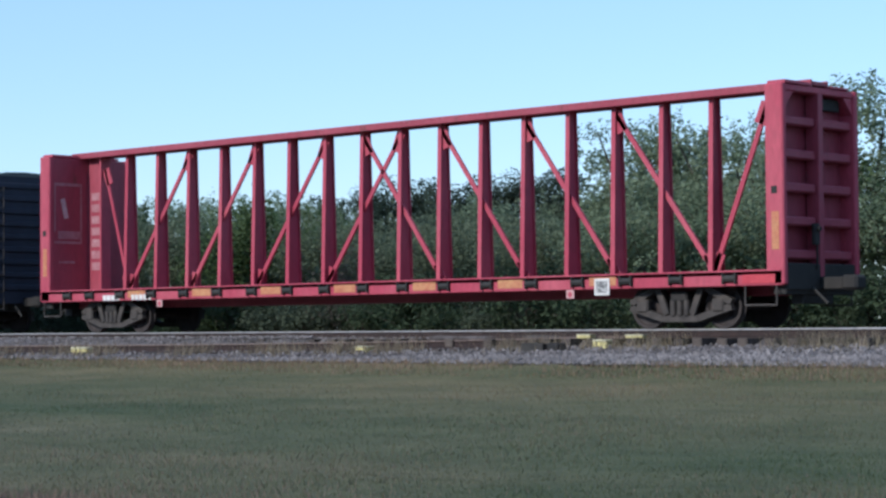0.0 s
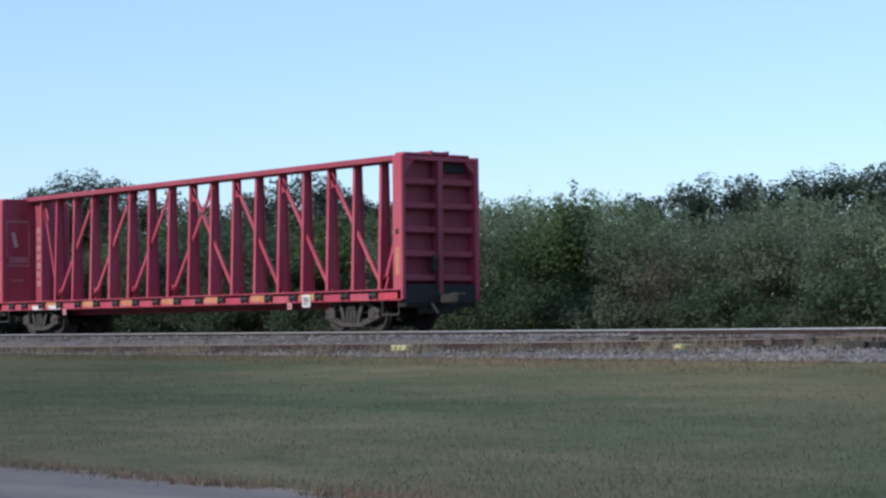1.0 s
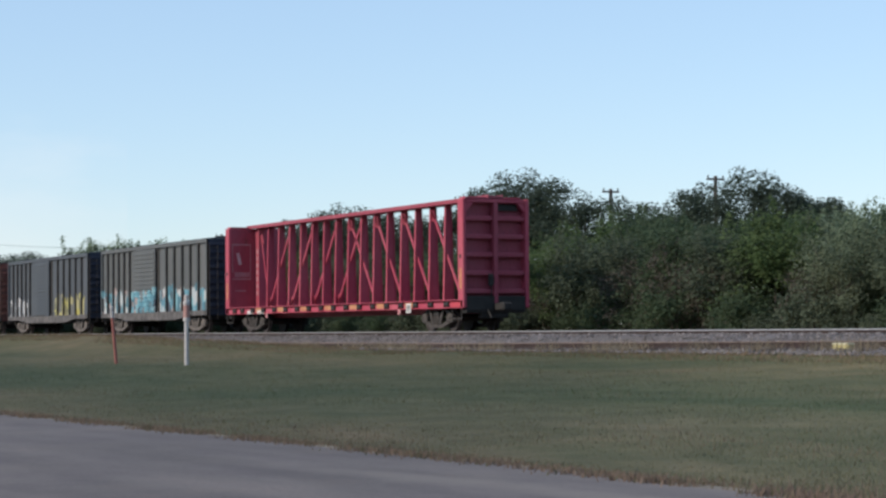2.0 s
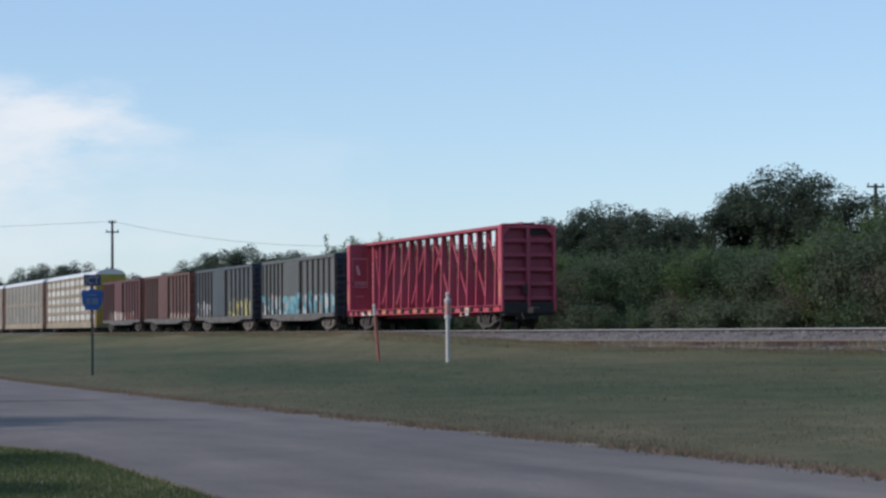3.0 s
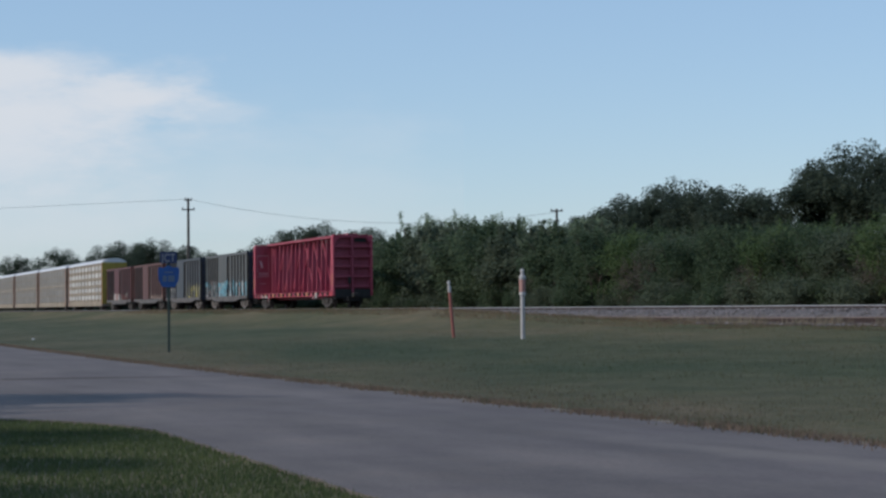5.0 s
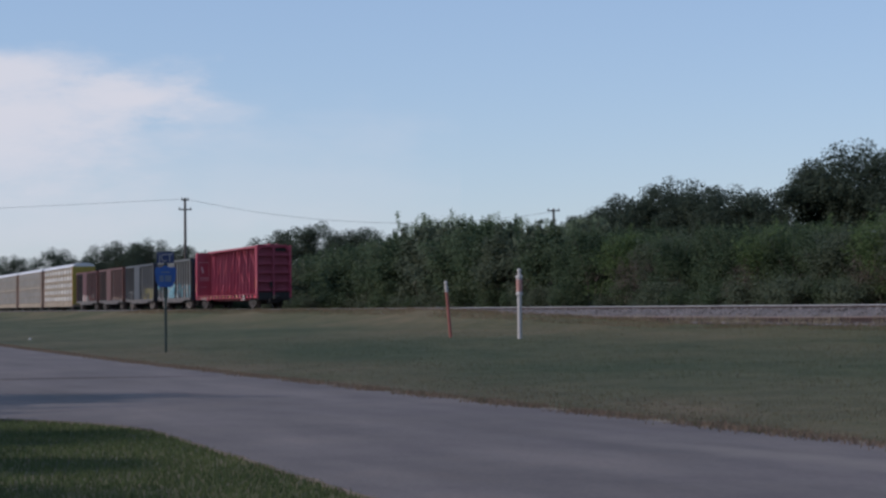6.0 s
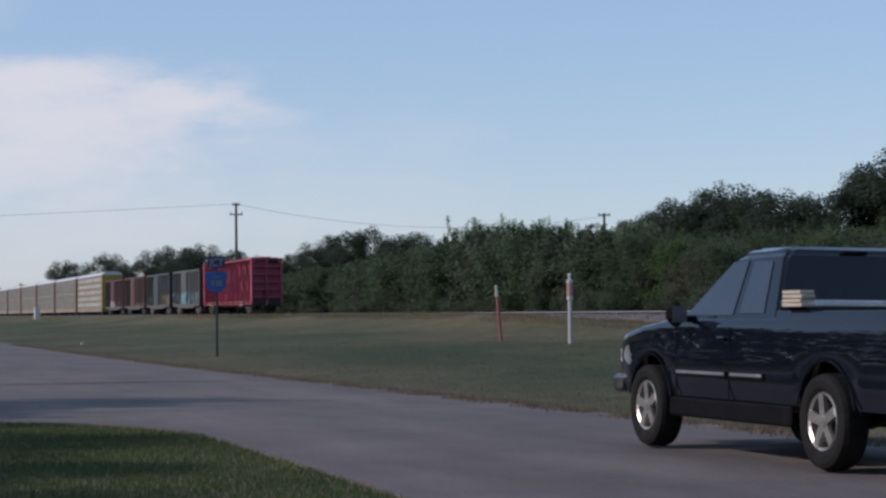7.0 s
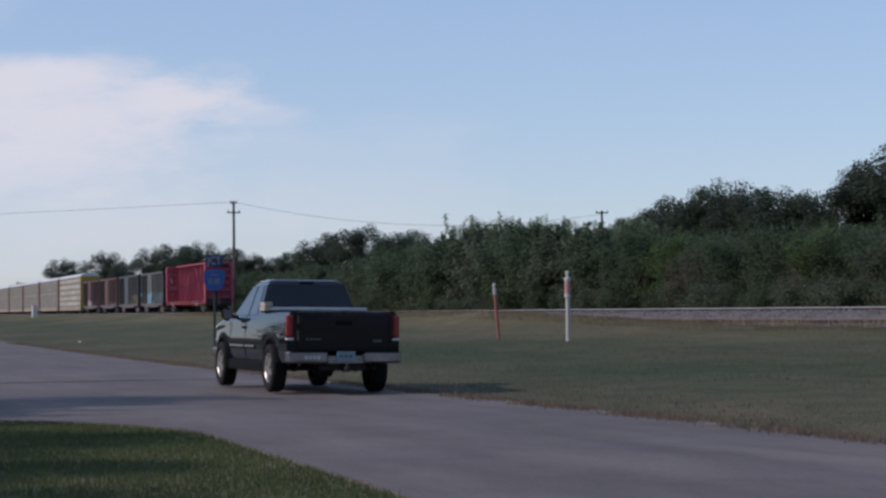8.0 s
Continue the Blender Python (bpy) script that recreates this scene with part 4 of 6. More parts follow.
    for y0, y1 in ((0.44, 1.02), (L - 1.05, L - 0.44)):
        bm = bmesh.new()
        box(bm, -0.05, 0.05, y0, y1, 1.06, H, 0.01)
        part("end_web", bm, RED_DARK, car)
        yf = y0 if y0 > 5 else y1
        bm = bmesh.new()
        box(bm, -0.16, 0.16, yf - 0.03, yf + 0.03, 1.06, H, 0.01)
        part("web_flange", bm, RED, car)
    # bright end plates and corner steps
    for s in (-1, 1):
        bm = bmesh.new()
        box(bm, *sorted((s * (HW - 0.02), s * (HW + 0.012))), 0.20, 0.94, 0.83, 1.0, 0.006)
        part("end_plate", bm, END_RED, car, "newer bright red end plate")
    for y in (0.04, L - 1.0):
        for s in (-1, 1):
            bm = bmesh.new()
            x = s * (HW - 0.03)
            for q in (0.15, 0.85):
                tube(bm, (x, y + q, 0.82), (x, y + q, 0.42), 0.018, n=6)
            tube(bm, (x, y + 0.15, 0.43), (x, y + 0.85, 0.43), 0.022, n=6)
            part("step", bm, DUSTY_STEEL, car)
    # truss
    bm = bmesh.new()
    box(bm, -0.24, 0.24, 0.02, L - 0.02, H + 0.02, H + 0.10, 0.01)
    chord = part("top_chord", bm, RED_DARK, car)
    for x in (-0.27, 0.27):
        bm = bmesh.new()
        box(bm, x - 0.03, x + 0.03, 0.02, L - 0.02, H - 0.02, H + 0.13, 0.01)
        part("chord_flange", bm, RED_DARK, chord)
    ys = [2.45 + k * 1.216 for k in range(16)]
    for k, y in enumerate(ys):
        bm = bmesh.new()
        wb, wt = 0.20, 0.11
        for s in (-1, 1):
            bar(bm, (s * wb, y, 1.08), (s * wt, y, H + 0.0), 0.11, 0.022)
        vs = [bm.verts.new(p) for p in ((-wb, y - 0.008, 1.08), (wb, y - 0.008, 1.08), (wt, y - 0.008, H + 0.0), (-wt, y - 0.008, H + 0.0),
                                        (-wb, y + 0.008, 1.08), (wb, y + 0.008, 1.08), (wt, y + 0.008, H + 0.0), (-wt, y + 0.008, H + 0.0))]
        for f in ((0, 1, 2, 3), (7, 6, 5, 4)):
            bm.faces.new([vs[i] for i in f])
        part("truss_post", bm, RED, car)

    def diagonal(ya, za, yb, zb, w=0.10):
        for s in (-1,):
            bm = bmesh.new()
            bar(bm, (s * 0.05, ya, za), (s * 0.05, yb, zb), w, 0.05)
            d = 1 if yb > ya else -1
            bar(bm, (s * 0.06, yb - d * 0.19, zb - 0.40), (s * 0.06, yb - d * 0.02, zb + 0.0), 0.26, 0.03)
            bar(bm, (s * 0.06, ya, za), (s * 0.06, ya + d * 0.17, za + 0.36), 0.20, 0.03)
            part("diagonal", bm, RED, car)

    for i in (0, 2, 4, 6):
        diagonal(ys[15 - i], 1.1, ys[15 - i - 2], H - 0.12)
    for i in (0, 2, 4, 6):
        diagonal(ys[i], 1.1, ys[i + 2], H - 0.12)
    diagonal(ys[0], 1.1, 1.15, H - 0.2, 0.10)
    diagonal(ys[15], 1.1, L - 1.15, H - 0.32, 0.09)
    for y in ys + [1.2, L - 1.2]:
        for s in (-1, 1):
            bm = bmesh.new()
            x = s * (HW + 0.02)
            tube(bm, (x, y - 0.15, 0.93), (x, y + 0.15, 0.93), 0.07, n=8)
            for q in (-0.16, 0.12):
                box(bm, x - 0.06, x + 0.06, y + q, y + q + 0.04, 0.83, 1.04, 0.008)
            part("winch", bm, GREASE, car, "greasy black tie-down winch")
    # placards and stencils (unreadable: bars)
    bm = bmesh.new()
    box(bm, -HW - 0.03, -HW - 0.012, 4.08, 4.46, 0.67, 1.0, 0.005)
    pl = part("placard", bm, WHITE_PAINT, car, "white framed inspection placard")
    bm = bmesh.new()
    box(bm, -HW - 0.036, -HW - 0.031, 4.13, 4.41, 0.72, 0.95)
    part("print", bm, PLACARD_GREY, pl, "small grey print, unreadable")
    for y in (4.95, 17.82):
        bm = bmesh.new()
        box(bm, -HW - 0.02, -HW + 0.0, y + 0.04, y + 0.24, 0.62, 0.79, 0.005)
        p2 = part("placard", bm, PINK_PLATE, car, "small pinkish plate with a red dot")
        bm = bmesh.new()
        tube(bm, (-HW - 0.026, y + 0.14, 0.70), (-HW - 0.021, y + 0.14, 0.70), 0.055, n=10)
        part("print", bm, RED, p2)
    for y, w in ((18.30, 0.13), (18.46, 0.13), (18.62, 0.13), (18.78, 0.13), (18.94, 0.11), (19.52, 0.15), (19.70, 0.15), (19.88, 0.15), (20.05, 0.13)):
        bm = bmesh.new()
        box(bm, -HW - 0.008, -HW - 0.003, y, y + w, 0.80, 0.93)
        part("stencil", bm, WHITE_PAINT, car, "white stencilled mark")
    faded = material("faded_stencil", [(0.3, (0.30, 0.10, 0.12)), (0.7, (0.40, 0.22, 0.24))], 5, 0.7)
    pale = material("chalky_stencil", [(0.3, (0.40, 0.24, 0.25)), (0.7, (0.55, 0.42, 0.42))], 6, 0.7)
    ym = L - 0.398
    bm = bmesh.new()
    bar(bm, (-0.86, ym, 3.45), (-0.74, ym, 2.95), 0.14, 0.006, (0, 1, 0))
    part("stencil", bm, pale, car, "chalky slanted white mark on the bulkhead")
    for x0, x1, z0, z1 in ((-1.12, -0.25, 3.78, 3.86), (-0.30, -0.25, 2.35, 3.78), (-1.12, -1.08, 2.6, 3.78), (-1.12, -0.25, 2.30, 2.36), (-1.0, -0.30, 2.42, 2.62), (-0.98, -0.48, 1.79, 1.85)):
        bm = bmesh.new()
        box(bm, x0, x1, ym - 0.002, ym + 0.002, z0, z1)
        part("stencil", bm, faded, car, "faded rubbed mark on the bulkhead")
    for k in range(7):
        bm = bmesh.new()
        box(bm, -0.056, -0.052, L - 0.95, L - 0.55, 1.62 + 0.30 * k, 1.82 + 0.30 * k)
        part("stencil", bm, faded, car, "faded block of print on the web")
    for y in (2.6, L - 2.6):
        bogie(car, y, DUSTY_STEEL, spins)
    return car


def graffiti_paint(name, base, worn, rust, tags):
    """Boxcar paint with sprayed lettering-like patches along its lower part."""
    m = rusty_paint(name, base, worn, rust, 0.62)
    nt = m.node_tree
    b = nt.nodes["Principled BSDF"]
    col = b.inputs["Base Color"].links[0].from_socket
    tc = nt.nodes.new("ShaderNodeTexCoord")
    sep = nt.nodes.new("ShaderNodeSeparateXYZ")
    nt.links.new(tc.outputs["Object"], sep.inputs[0])
    for y0, y1, z0, z1, colours, scale in tags:
        wob = noise_node(nt, 1.6, 2, 0.5, (0.0, 1, 1))
        yy = math_node(nt, "MULTIPLY_ADD", wob, 1.6, sep.outputs["Y"])
        zz = math_node(nt, "MULTIPLY_ADD", wob, 1.1, sep.outputs["Z"])
        inside = math_node(nt, "MULTIPLY", math_node(nt, "MULTIPLY", math_node(nt, "GREATER_THAN", yy, y0 + 0.8), math_node(nt, "LESS_THAN", yy, y1 + 0.8)),
                           math_node(nt, "MULTIPLY", math_node(nt, "GREATER_THAN", zz, z0 + 0.55), math_node(nt, "LESS_THAN", zz, z1 + 0.55)))
        vor = nt.nodes.new("ShaderNodeTexVoronoi")
        vor.inputs["Scale"].default_value = scale
        mp = nt.nodes.new("ShaderNodeMapping")
        mp.inputs["Scale"].default_value = (0.0, 1.0, 0.75)
        nt.links.new(tc.outputs["Object"], mp.inputs["Vector"])
        nt.links.new(mp.outputs["Vector"], vor.inputs["Vector"])
        lum = nt.nodes.new("ShaderNodeSeparateColor")
        nt.links.new(vor.outputs["Color"], lum.inputs[0])
        paint = nt.nodes.new("ShaderNodeValToRGB")
        paint.color_ramp.interpolation = "CONSTANT"
        el = paint.color_ramp.elements
        while len(el) < len(colours):
            el.new(0.5)
        for i, (e, c) in enumerate(zip(el, colours)):
            e.position, e.color = i / len(colours), (*c, 1)
        nt.links.new(lum.outputs[0], paint.inputs["Fac"])
        worn_f = math_node(nt, "MULTIPLY", inside, 0.92)
        col = mix(nt, worn_f, col, paint.outputs["Color"])
    nt.links.new(col, b.inputs["Base Color"])
    return m


def boxcar(length, side, label, end=NAVY_END, ribs=6, spins=None):
    """Boxcar with outside posts, sliding door, dark end, roof and underframe. Local y=0 is its rear end."""
    H, HW = 4.33, 1.28
    car = empty("boxcar", pose(RAIL_X, 0, RAIL_Z), label, "freight car", "boxcars of the train")
    bm = bmesh.new()
    box(bm, -HW + 0.10, HW - 0.10, 0.06, length - 0.06, 0.95, H - 0.12)
    part("body", bm, side, car)
    d0, d1 = length * 0.45, length * 0.655
    for s in (-1, 1):
        xo = s * HW
        xi = s * (HW - 0.10)
        a, b2 = sorted((xo, xi - s * 0.02))
        bm = bmesh.new()
        box(bm, a, b2, 0, length, H - 0.30, H - 0.12, 0.01)
        for y in (0.06, length - 0.06):
            box(bm, a, b2, y - 0.06, y + 0.06, 0.95, H - 0.30, 0.01)
        part("side_frame_top", bm, side, car)
        bm = bmesh.new()
        # side sill that deepens between the bogies
        pts = [(0, 0.80), (2.4, 0.80), (4.2, 0.62), (length - 4.2, 0.62), (length - 2.4, 0.80), (length, 0.80), (length, 1.02), (0, 1.02)]
        extrude_x(bm, pts, *sorted((xo, xi)))
        part("side_sill", bm, PALE_SILL, car, "pale dusty side sill")
        for u0, u1 in ((0.1, d0 - 0.35), (d1, length - 0.1)):
            for k in range(1, ribs):
                y = u0 + (u1 - u0) * k / ribs
                bm = bmesh.new()
                box(bm, a, b2, y - 0.065, y + 0.065, 1.02, H - 0.30, 0.012)
                part("rib", bm, RIB_DARK, car)
        # door with corrugations, and a flat black strip that paints its recess's shade
        bm = bmesh.new()
        dx0, dx1 = sorted((xo + s * 0.03, xo - s * 0.03))
        box(bm, dx0, dx1, d0, d1, 1.0, H - 0.32, 0.01)
        door = part("door", bm, side, car, "corrugated sliding door")
        bm = bmesh.new()
        for k in range(14):
            z = 1.1 + k * 0.205
            extrude_x(bm, [(d0 + 0.08, z), (d1 - 0.08, z), (d1 - 0.08, z + 0.08), (d0 + 0.08, z + 0.08)], *sorted((xo + s * 0.03, xo + s * 0.065)))
        part("corrugation", bm, side, door)
        bm = bmesh.new()
        r0, r1 = sorted((xi + s * 0.012, xi + s * 0.004))
        box(bm, r0, r1, d0 - 0.35, d0 - 0.02, 1.02, H - 0.31)
        part("door_recess_shade", bm, GREASE, car)
    bm = bmesh.new()
    out = [(-HW, H - 0.14), (-HW * 0.5, H - 0.03), (0, H), (HW * 0.5, H - 0.03), (HW, H - 0.14)]
    v0 = [bm.verts.new((x, 0.0, z)) for x, z in out]
    v1 = [bm.verts.new((x, length, z)) for x, z in out]
    for k in range(4):
        bm.faces.new((v0[k], v0[k + 1], v1[k + 1], v1[k]))
    bm.faces.new(v0[::-1])
    bm.faces.new(v1)
    for k in range(13):
        y = 0.5 + k * (length - 1.0) / 12
        bar(bm, (-HW, y, H - 0.12), (0, y, H + 0.015), 0.06, 0.04, (0, 0, 1))
        bar(bm, (0, y, H + 0.015), (HW, y, H - 0.12), 0.06, 0.04, (0, 0, 1))
    part("roof", bm, side, car)
    for y in (0.0, length):
        f = -1 if y == 0 else 1
        bm = bmesh.new()
        box(bm, -HW + 0.02, HW - 0.02, min(y - f * 0.06, y), max(y - f * 0.06, y), 0.8, H - 0.13)
        wall = part("end_wall", bm, end, car, "dark corrugated end wall")
        for k in range(9):
            z = 1.15 + k * 0.34
            bm = bmesh.new()
            box(bm, -HW + 0.12, HW - 0.12, min(y, y + f * 0.05), max(y, y + f * 0.05), z, z + 0.17, 0.03)
            part("corrugation", bm, end, wall)
        coupler(car, y, f)
        bm = bmesh.new()
        x = -HW + 0.3
        for q in (-0.2, 0.2):
            tube(bm, (x + q, y + f * 0.1, 0.6), (x + q, y + f * 0.1, 3.9), 0.015, n=5)
        for k in range(8):
            tube(bm, (x - 0.2, y + f * 0.1, 0.65 + k * 0.45), (x + 0.2, y + f * 0.1, 0.65 + k * 0.45), 0.015, n=5)
        part("ladder", bm, DUSTY_STEEL, car)
    bm = bmesh.new()
    box(bm, -0.35, 0.35, 0.3, length - 0.3, 0.6, 0.96)
    part("underframe", bm, GREASE, car)
    for y in (2.2, length - 2.2):
        bogie(car, y, BOGIE_PALE if end is NAVY_END else DUSTY_STEEL, spins)
    return car


PALE_SILL = material("pale_dusty_sill", [(0.35, (0.05, 0.046, 0.044)), (0.7, (0.15, 0.14, 0.135))], 2.2, 0.8)
BOGIE_PALE = material("pale_dusty_bogie", [(0.3, (0.085, 0.075, 0.066)), (0.7, (0.17, 0.15, 0.135))], 4, 0.85)


def autorack(length, first, label):
    """Tri-level auto rack: many perforated side panels between posts, shallow arched roof, end doors."""
    H, HW = 5.5, 1.30
    car = empty("autorack_car", pose(RAIL_X, 0, RAIL_Z), label, "freight car", "auto rack cars of the train")
    bm = bmesh.new()
    box(bm, -HW + 0.08, HW - 0.08, 0.2, length - 0.2, 0.9, H - 0.45)
    part("body", bm, RACK_FRAME, car)
    bm = bmesh.new()
    box(bm, -HW, HW, 0.0, length, 0.45, 0.95, 0.02)
    part("deck_sill", bm, RACK_FRAME, car)
    cols, rows = 10, 5
    pw = (length - 0.5) / cols
    bm = bmesh.new()
    gap = 0.30 if first else 0.05
    box(bm, 0, 0.03, 0.07 + gap * 0.3, pw - 0.07 - gap * 0.3, gap * 0.5, (H - 1.6) / rows - 0.04 - gap * 0.5, 0.008)
    me = bpy.data.meshes.new("panel")
    bm.to_mesh(me)
    bm.free()
    me.materials.append(RACK_WHITE if first else RACK_PANEL)
    for c in range(cols):
        for r in range(rows):
            p = new("panel", me)
            p.parent = car
            p.matrix_basis = pose(-HW + 0.05, 0.25 + c * pw, 1.02 + r * (H - 1.6) / rows)
    for c in range(cols + 1):
        bm = bmesh.new()
        y = 0.25 + c * pw
        box(bm, -HW, -HW + 0.09, y - 0.06, y + 0.06, 0.9, H - 0.5, 0.01)
        part("post", bm, RACK_FRAME, car)
    for y0 in (0.02, length - 0.62):
        bm = bmesh.new()
        box(bm, -HW - 0.012, -HW + 0.06, y0, y0 + 0.60, 0.5, H - 0.48, 0.01)
        part("end_post", bm, RACK_RUST, car, "rust-brown end post")
    for k in range(1, 4 if first else 2):
        bm = bmesh.new()
        z = 1.0 + k * (H - 1.6) / (5 if first else 2)
        box(bm, -HW - 0.008, -HW + 0.05, 0.7, length - 0.7, z - 0.09, z + 0.09, 0.01)
        part("deck_band", bm, RACK_FRAME, car)
    bm = bmesh.new()
    n = 8
    v0, v1 = [], []
    for k in range(n + 1):
        a = math.pi * k / n
        v0.append(bm.verts.new((-HW * math.cos(a), 0.0, H - 0.5 + 0.5 * math.sin(a))))
        v1.append(bm.verts.new((-HW * math.cos(a), length, H - 0.5 + 0.5 * math.sin(a))))
    for k in range(n):
        bm.faces.new((v0[k], v0[k + 1], v1[k + 1], v1[k]))
    bm.faces.new(v0[::-1])
    bm.faces.new(v1)
    part("roof", bm, RACK_ROOF, car, smooth=False)
    bm = bmesh.new()
    box(bm, -HW, HW, -0.05, 0.2, 0.7, H - 0.45, 0.02)
    for k in range(4):
        box(bm, -HW + 0.1, HW - 0.1, -0.1, -0.05, 1.2 + k, 1.35 + k, 0.02)
    part("end_door", bm, RACK_YELLOW if first else RACK_FRAME, car, "faded yellow end doors" if first else "")
    for y in (3.0, length - 3.0):
        bogie(car, y, DUSTY_STEEL, None)
    return car


# ---- signs, posts, poles ----
def marker_post(d, az, h, r, body, label, lean=0.0, sleeve=False):
    """A plastic pipe marker: either a sleeved dome-topped post or a thin post with a pale top."""
    x, y = d * math.sin(radians(az)), d * math.cos(radians(az))
    p = empty("marker_post", pose(x, y, ground_z(x), 0, lean, 0), label, "marker post", "marker posts on the verge")
    bm = bmesh.new()
    tube(bm, (0, 0, -0.2), (0, 0, h - 0.15), r, r * 0.96, 14)
    part("post", bm, body, p)
    bm = bmesh.new()
    if sleeve:
        revolve(bm, [(h - 0.70, r), (h - 0.70, r * 1.5), (h - 0.64, r * 1.5), (h - 0.62, r * 1.35), (h - 0.24, r * 1.35), (h - 0.22, r * 1.55), (h - 0.15, r * 1.5), (h - 0.13, r * 0.8)], "z", 14)
        part("sleeve", bm, body, p)
        bm = bmesh.new()
        revolve(bm, [(h - 0.60, r * 1.37), (h - 0.60, r * 1.40), (h - 0.26, r * 1.40), (h - 0.26, r * 1.37)], "z", 14)
        part("band", bm, FADED_BAND, p, "faded pink band")
        bm = bmesh.new()
        revolve(bm, [(h - 0.13, r * 0.75), (h - 0.04, r * 0.8), (h - 0.02, r * 1.0), (h + 0.03, r * 0.9), (h + 0.05, r * 0.2)], "z", 12)
        part("knob", bm, body, p)
    else:
        revolve(bm, [(h - 0.28, r), (h - 0.28, r * 1.06), (h - 0.08, r * 1.06), (h - 0.07, r * 0.7), (h - 0.03, r * 0.7), (h - 0.02, r * 1.1), (h + 0.05, r * 1.0), (h + 0.07, r * 0.2)], "z", 12)
        part("cap", bm, WHITE_POST, p, "dirty white cap")
    return p


SIGN_BLUE = material("sign_blue", [(0.3, (0.012, 0.06, 0.24)), (0.7, (0.02, 0.085, 0.30))], 3, 0.5)
SIGN_NAVY = material("sign_navy", [(0.3, (0.010, 0.022, 0.085)), (0.7, (0.016, 0.032, 0.11))], 3, 0.5)
SIGN_PALE = material("sign_pale_print", [(0.3, (0.22, 0.23, 0.24)), (0.7, (0.30, 0.30, 0.30))], 5, 0.5)
SIGN_POST = material("green_sign_post", [(0.3, (0.02, 0.035, 0.03)), (0.7, (0.04, 0.06, 0.05))], 5, 0.6)
SIGN_YELLOW = material("sign_yellow_print", [(0.3, (0.07, 0.11, 0.19)), (0.7, (0.11, 0.15, 0.22))], 5, 0.5)
ORANGE = material("faded_orange_plastic", [(0.3, (0.22, 0.070, 0.058)), (0.7, (0.29, 0.105, 0.085))], 3, 0.6)
FADED_BAND = material("faded_pink_band", [(0.3, (0.34, 0.17, 0.145)), (0.7, (0.42, 0.24, 0.21))], 3, 0.6)
WHITE_POST = material("white_plastic", [(0.3, (0.36, 0.345, 0.34)), (0.7, (0.50, 0.485, 0.475))], 2, 0.5)


def county_sign():
    d, az = 66.0, 10.0
    s = empty("road_sign", pose(d * math.sin(radians(az)), d * math.cos(radians(az)), 0.03, 0, 0, -az), "blue five-sided county route sign on a green post", "road sign")
    bm = bmesh.new()
    box(bm, -0.04, 0.04, -0.02, 0.02, -0.3, 3.05, 0.008)
    part("post", bm, SIGN_POST, s)
    bm = bmesh.new()
    out = [(-0.19, 2.0), (0.19, 2.0), (0.30, 2.20), (0.33, 2.52), (0.29, 2.62), (0.15, 2.60), (0.0, 2.67), (-0.15, 2.60), (-0.29, 2.62), (-0.33, 2.52), (-0.30, 2.20)]
    a = [bm.verts.new((x, -0.045, z)) for x, z in out]
    b = [bm.verts.new((x, -0.03, z)) for x, z in out]
    bm.faces.new(a)
    bm.faces.new(b[::-1])
    for k in range(len(out)):
        bm.faces.new((a[k], a[(k + 1) % len(out)], b[(k + 1) % len(out)], b[k]))
    bmesh.ops.recalc_face_normals(bm, faces=bm.faces)
    pl = part("route_plate", bm, SIGN_BLUE, s)
    bm = bmesh.new()
    box(bm, -0.14, 0.14, -0.050, -0.046, 2.44, 2.48)
    box(bm, -0.18, -0.06, -0.050, -0.046, 2.17, 2.36)
    box(bm, -0.02, 0.18, -0.050, -0.046, 2.17, 2.36)
    part("print", bm, SIGN_YELLOW, pl, "unreadable faded print")
    bm = bmesh.new()
    box(bm, -0.26, 0.26, -0.045, -0.03, 2.74, 3.08, 0.004)
    p2 = part("junction_plate", bm, SIGN_NAVY, s, "dark blue junction plate")
    text = bpy.data.curves.new("junction_text", "FONT")
    text.body, text.size, text.extrude, text.align_x = "JCT", 0.34, 0.002, "CENTER"
    holder = new("junction_text", text)
    bpy.context.view_layer.update()
    me = bpy.data.meshes.new_from_object(holder.evaluated_get(bpy.context.evaluated_depsgraph_get()))
    bpy.data.objects.remove(holder)
    me.transform(Matrix.Translation((0, -0.048, 2.79)) @ pose(0, 0, 0, 90, 0, 0) @ Matrix.Diagonal((0.8, 1, 1, 1)))
    me.materials.append(SIGN_PALE)
    letters = new("lettering", me)
    letters.parent = p2
    letters["label"] = "pale letters JCT"


def utility_pole(x, y, top, arms=2):
    p = empty("utility_pole", pose(x, y, 0.7), "weathered wooden utility pole with crossarms", "utility pole", "utility poles")
    bm = bmesh.new()
    tube(bm, (0, 0, -0.3), (0, 0, top), 0.17, 0.11, 10)
    part("pole", bm, WOOD_POLE, p)
    for k in range(arms):
        bm = bmesh.new()
        z = top - 0.25 - 0.9 * k
        hw = 0.35 if (k == 0 and arms > 1) else 0.62
        box(bm, -hw, hw, -0.05, 0.05, z, z + 0.12, 0.01)
        part("crossarm", bm, WOOD_POLE, p)
        for u in (-0.85, 0.85):
            u *= hw
            bm = bmesh.new()
            revolve(bm, [(z + 0.12, 0.03), (z + 0.2, 0.05), (z + 0.26, 0.045), (z + 0.3, 0.02)], "z", 8)
            for v in bm.verts:
                v.co.x += u
            part("insulator", bm, DUSTY_STEEL, p)
    return p


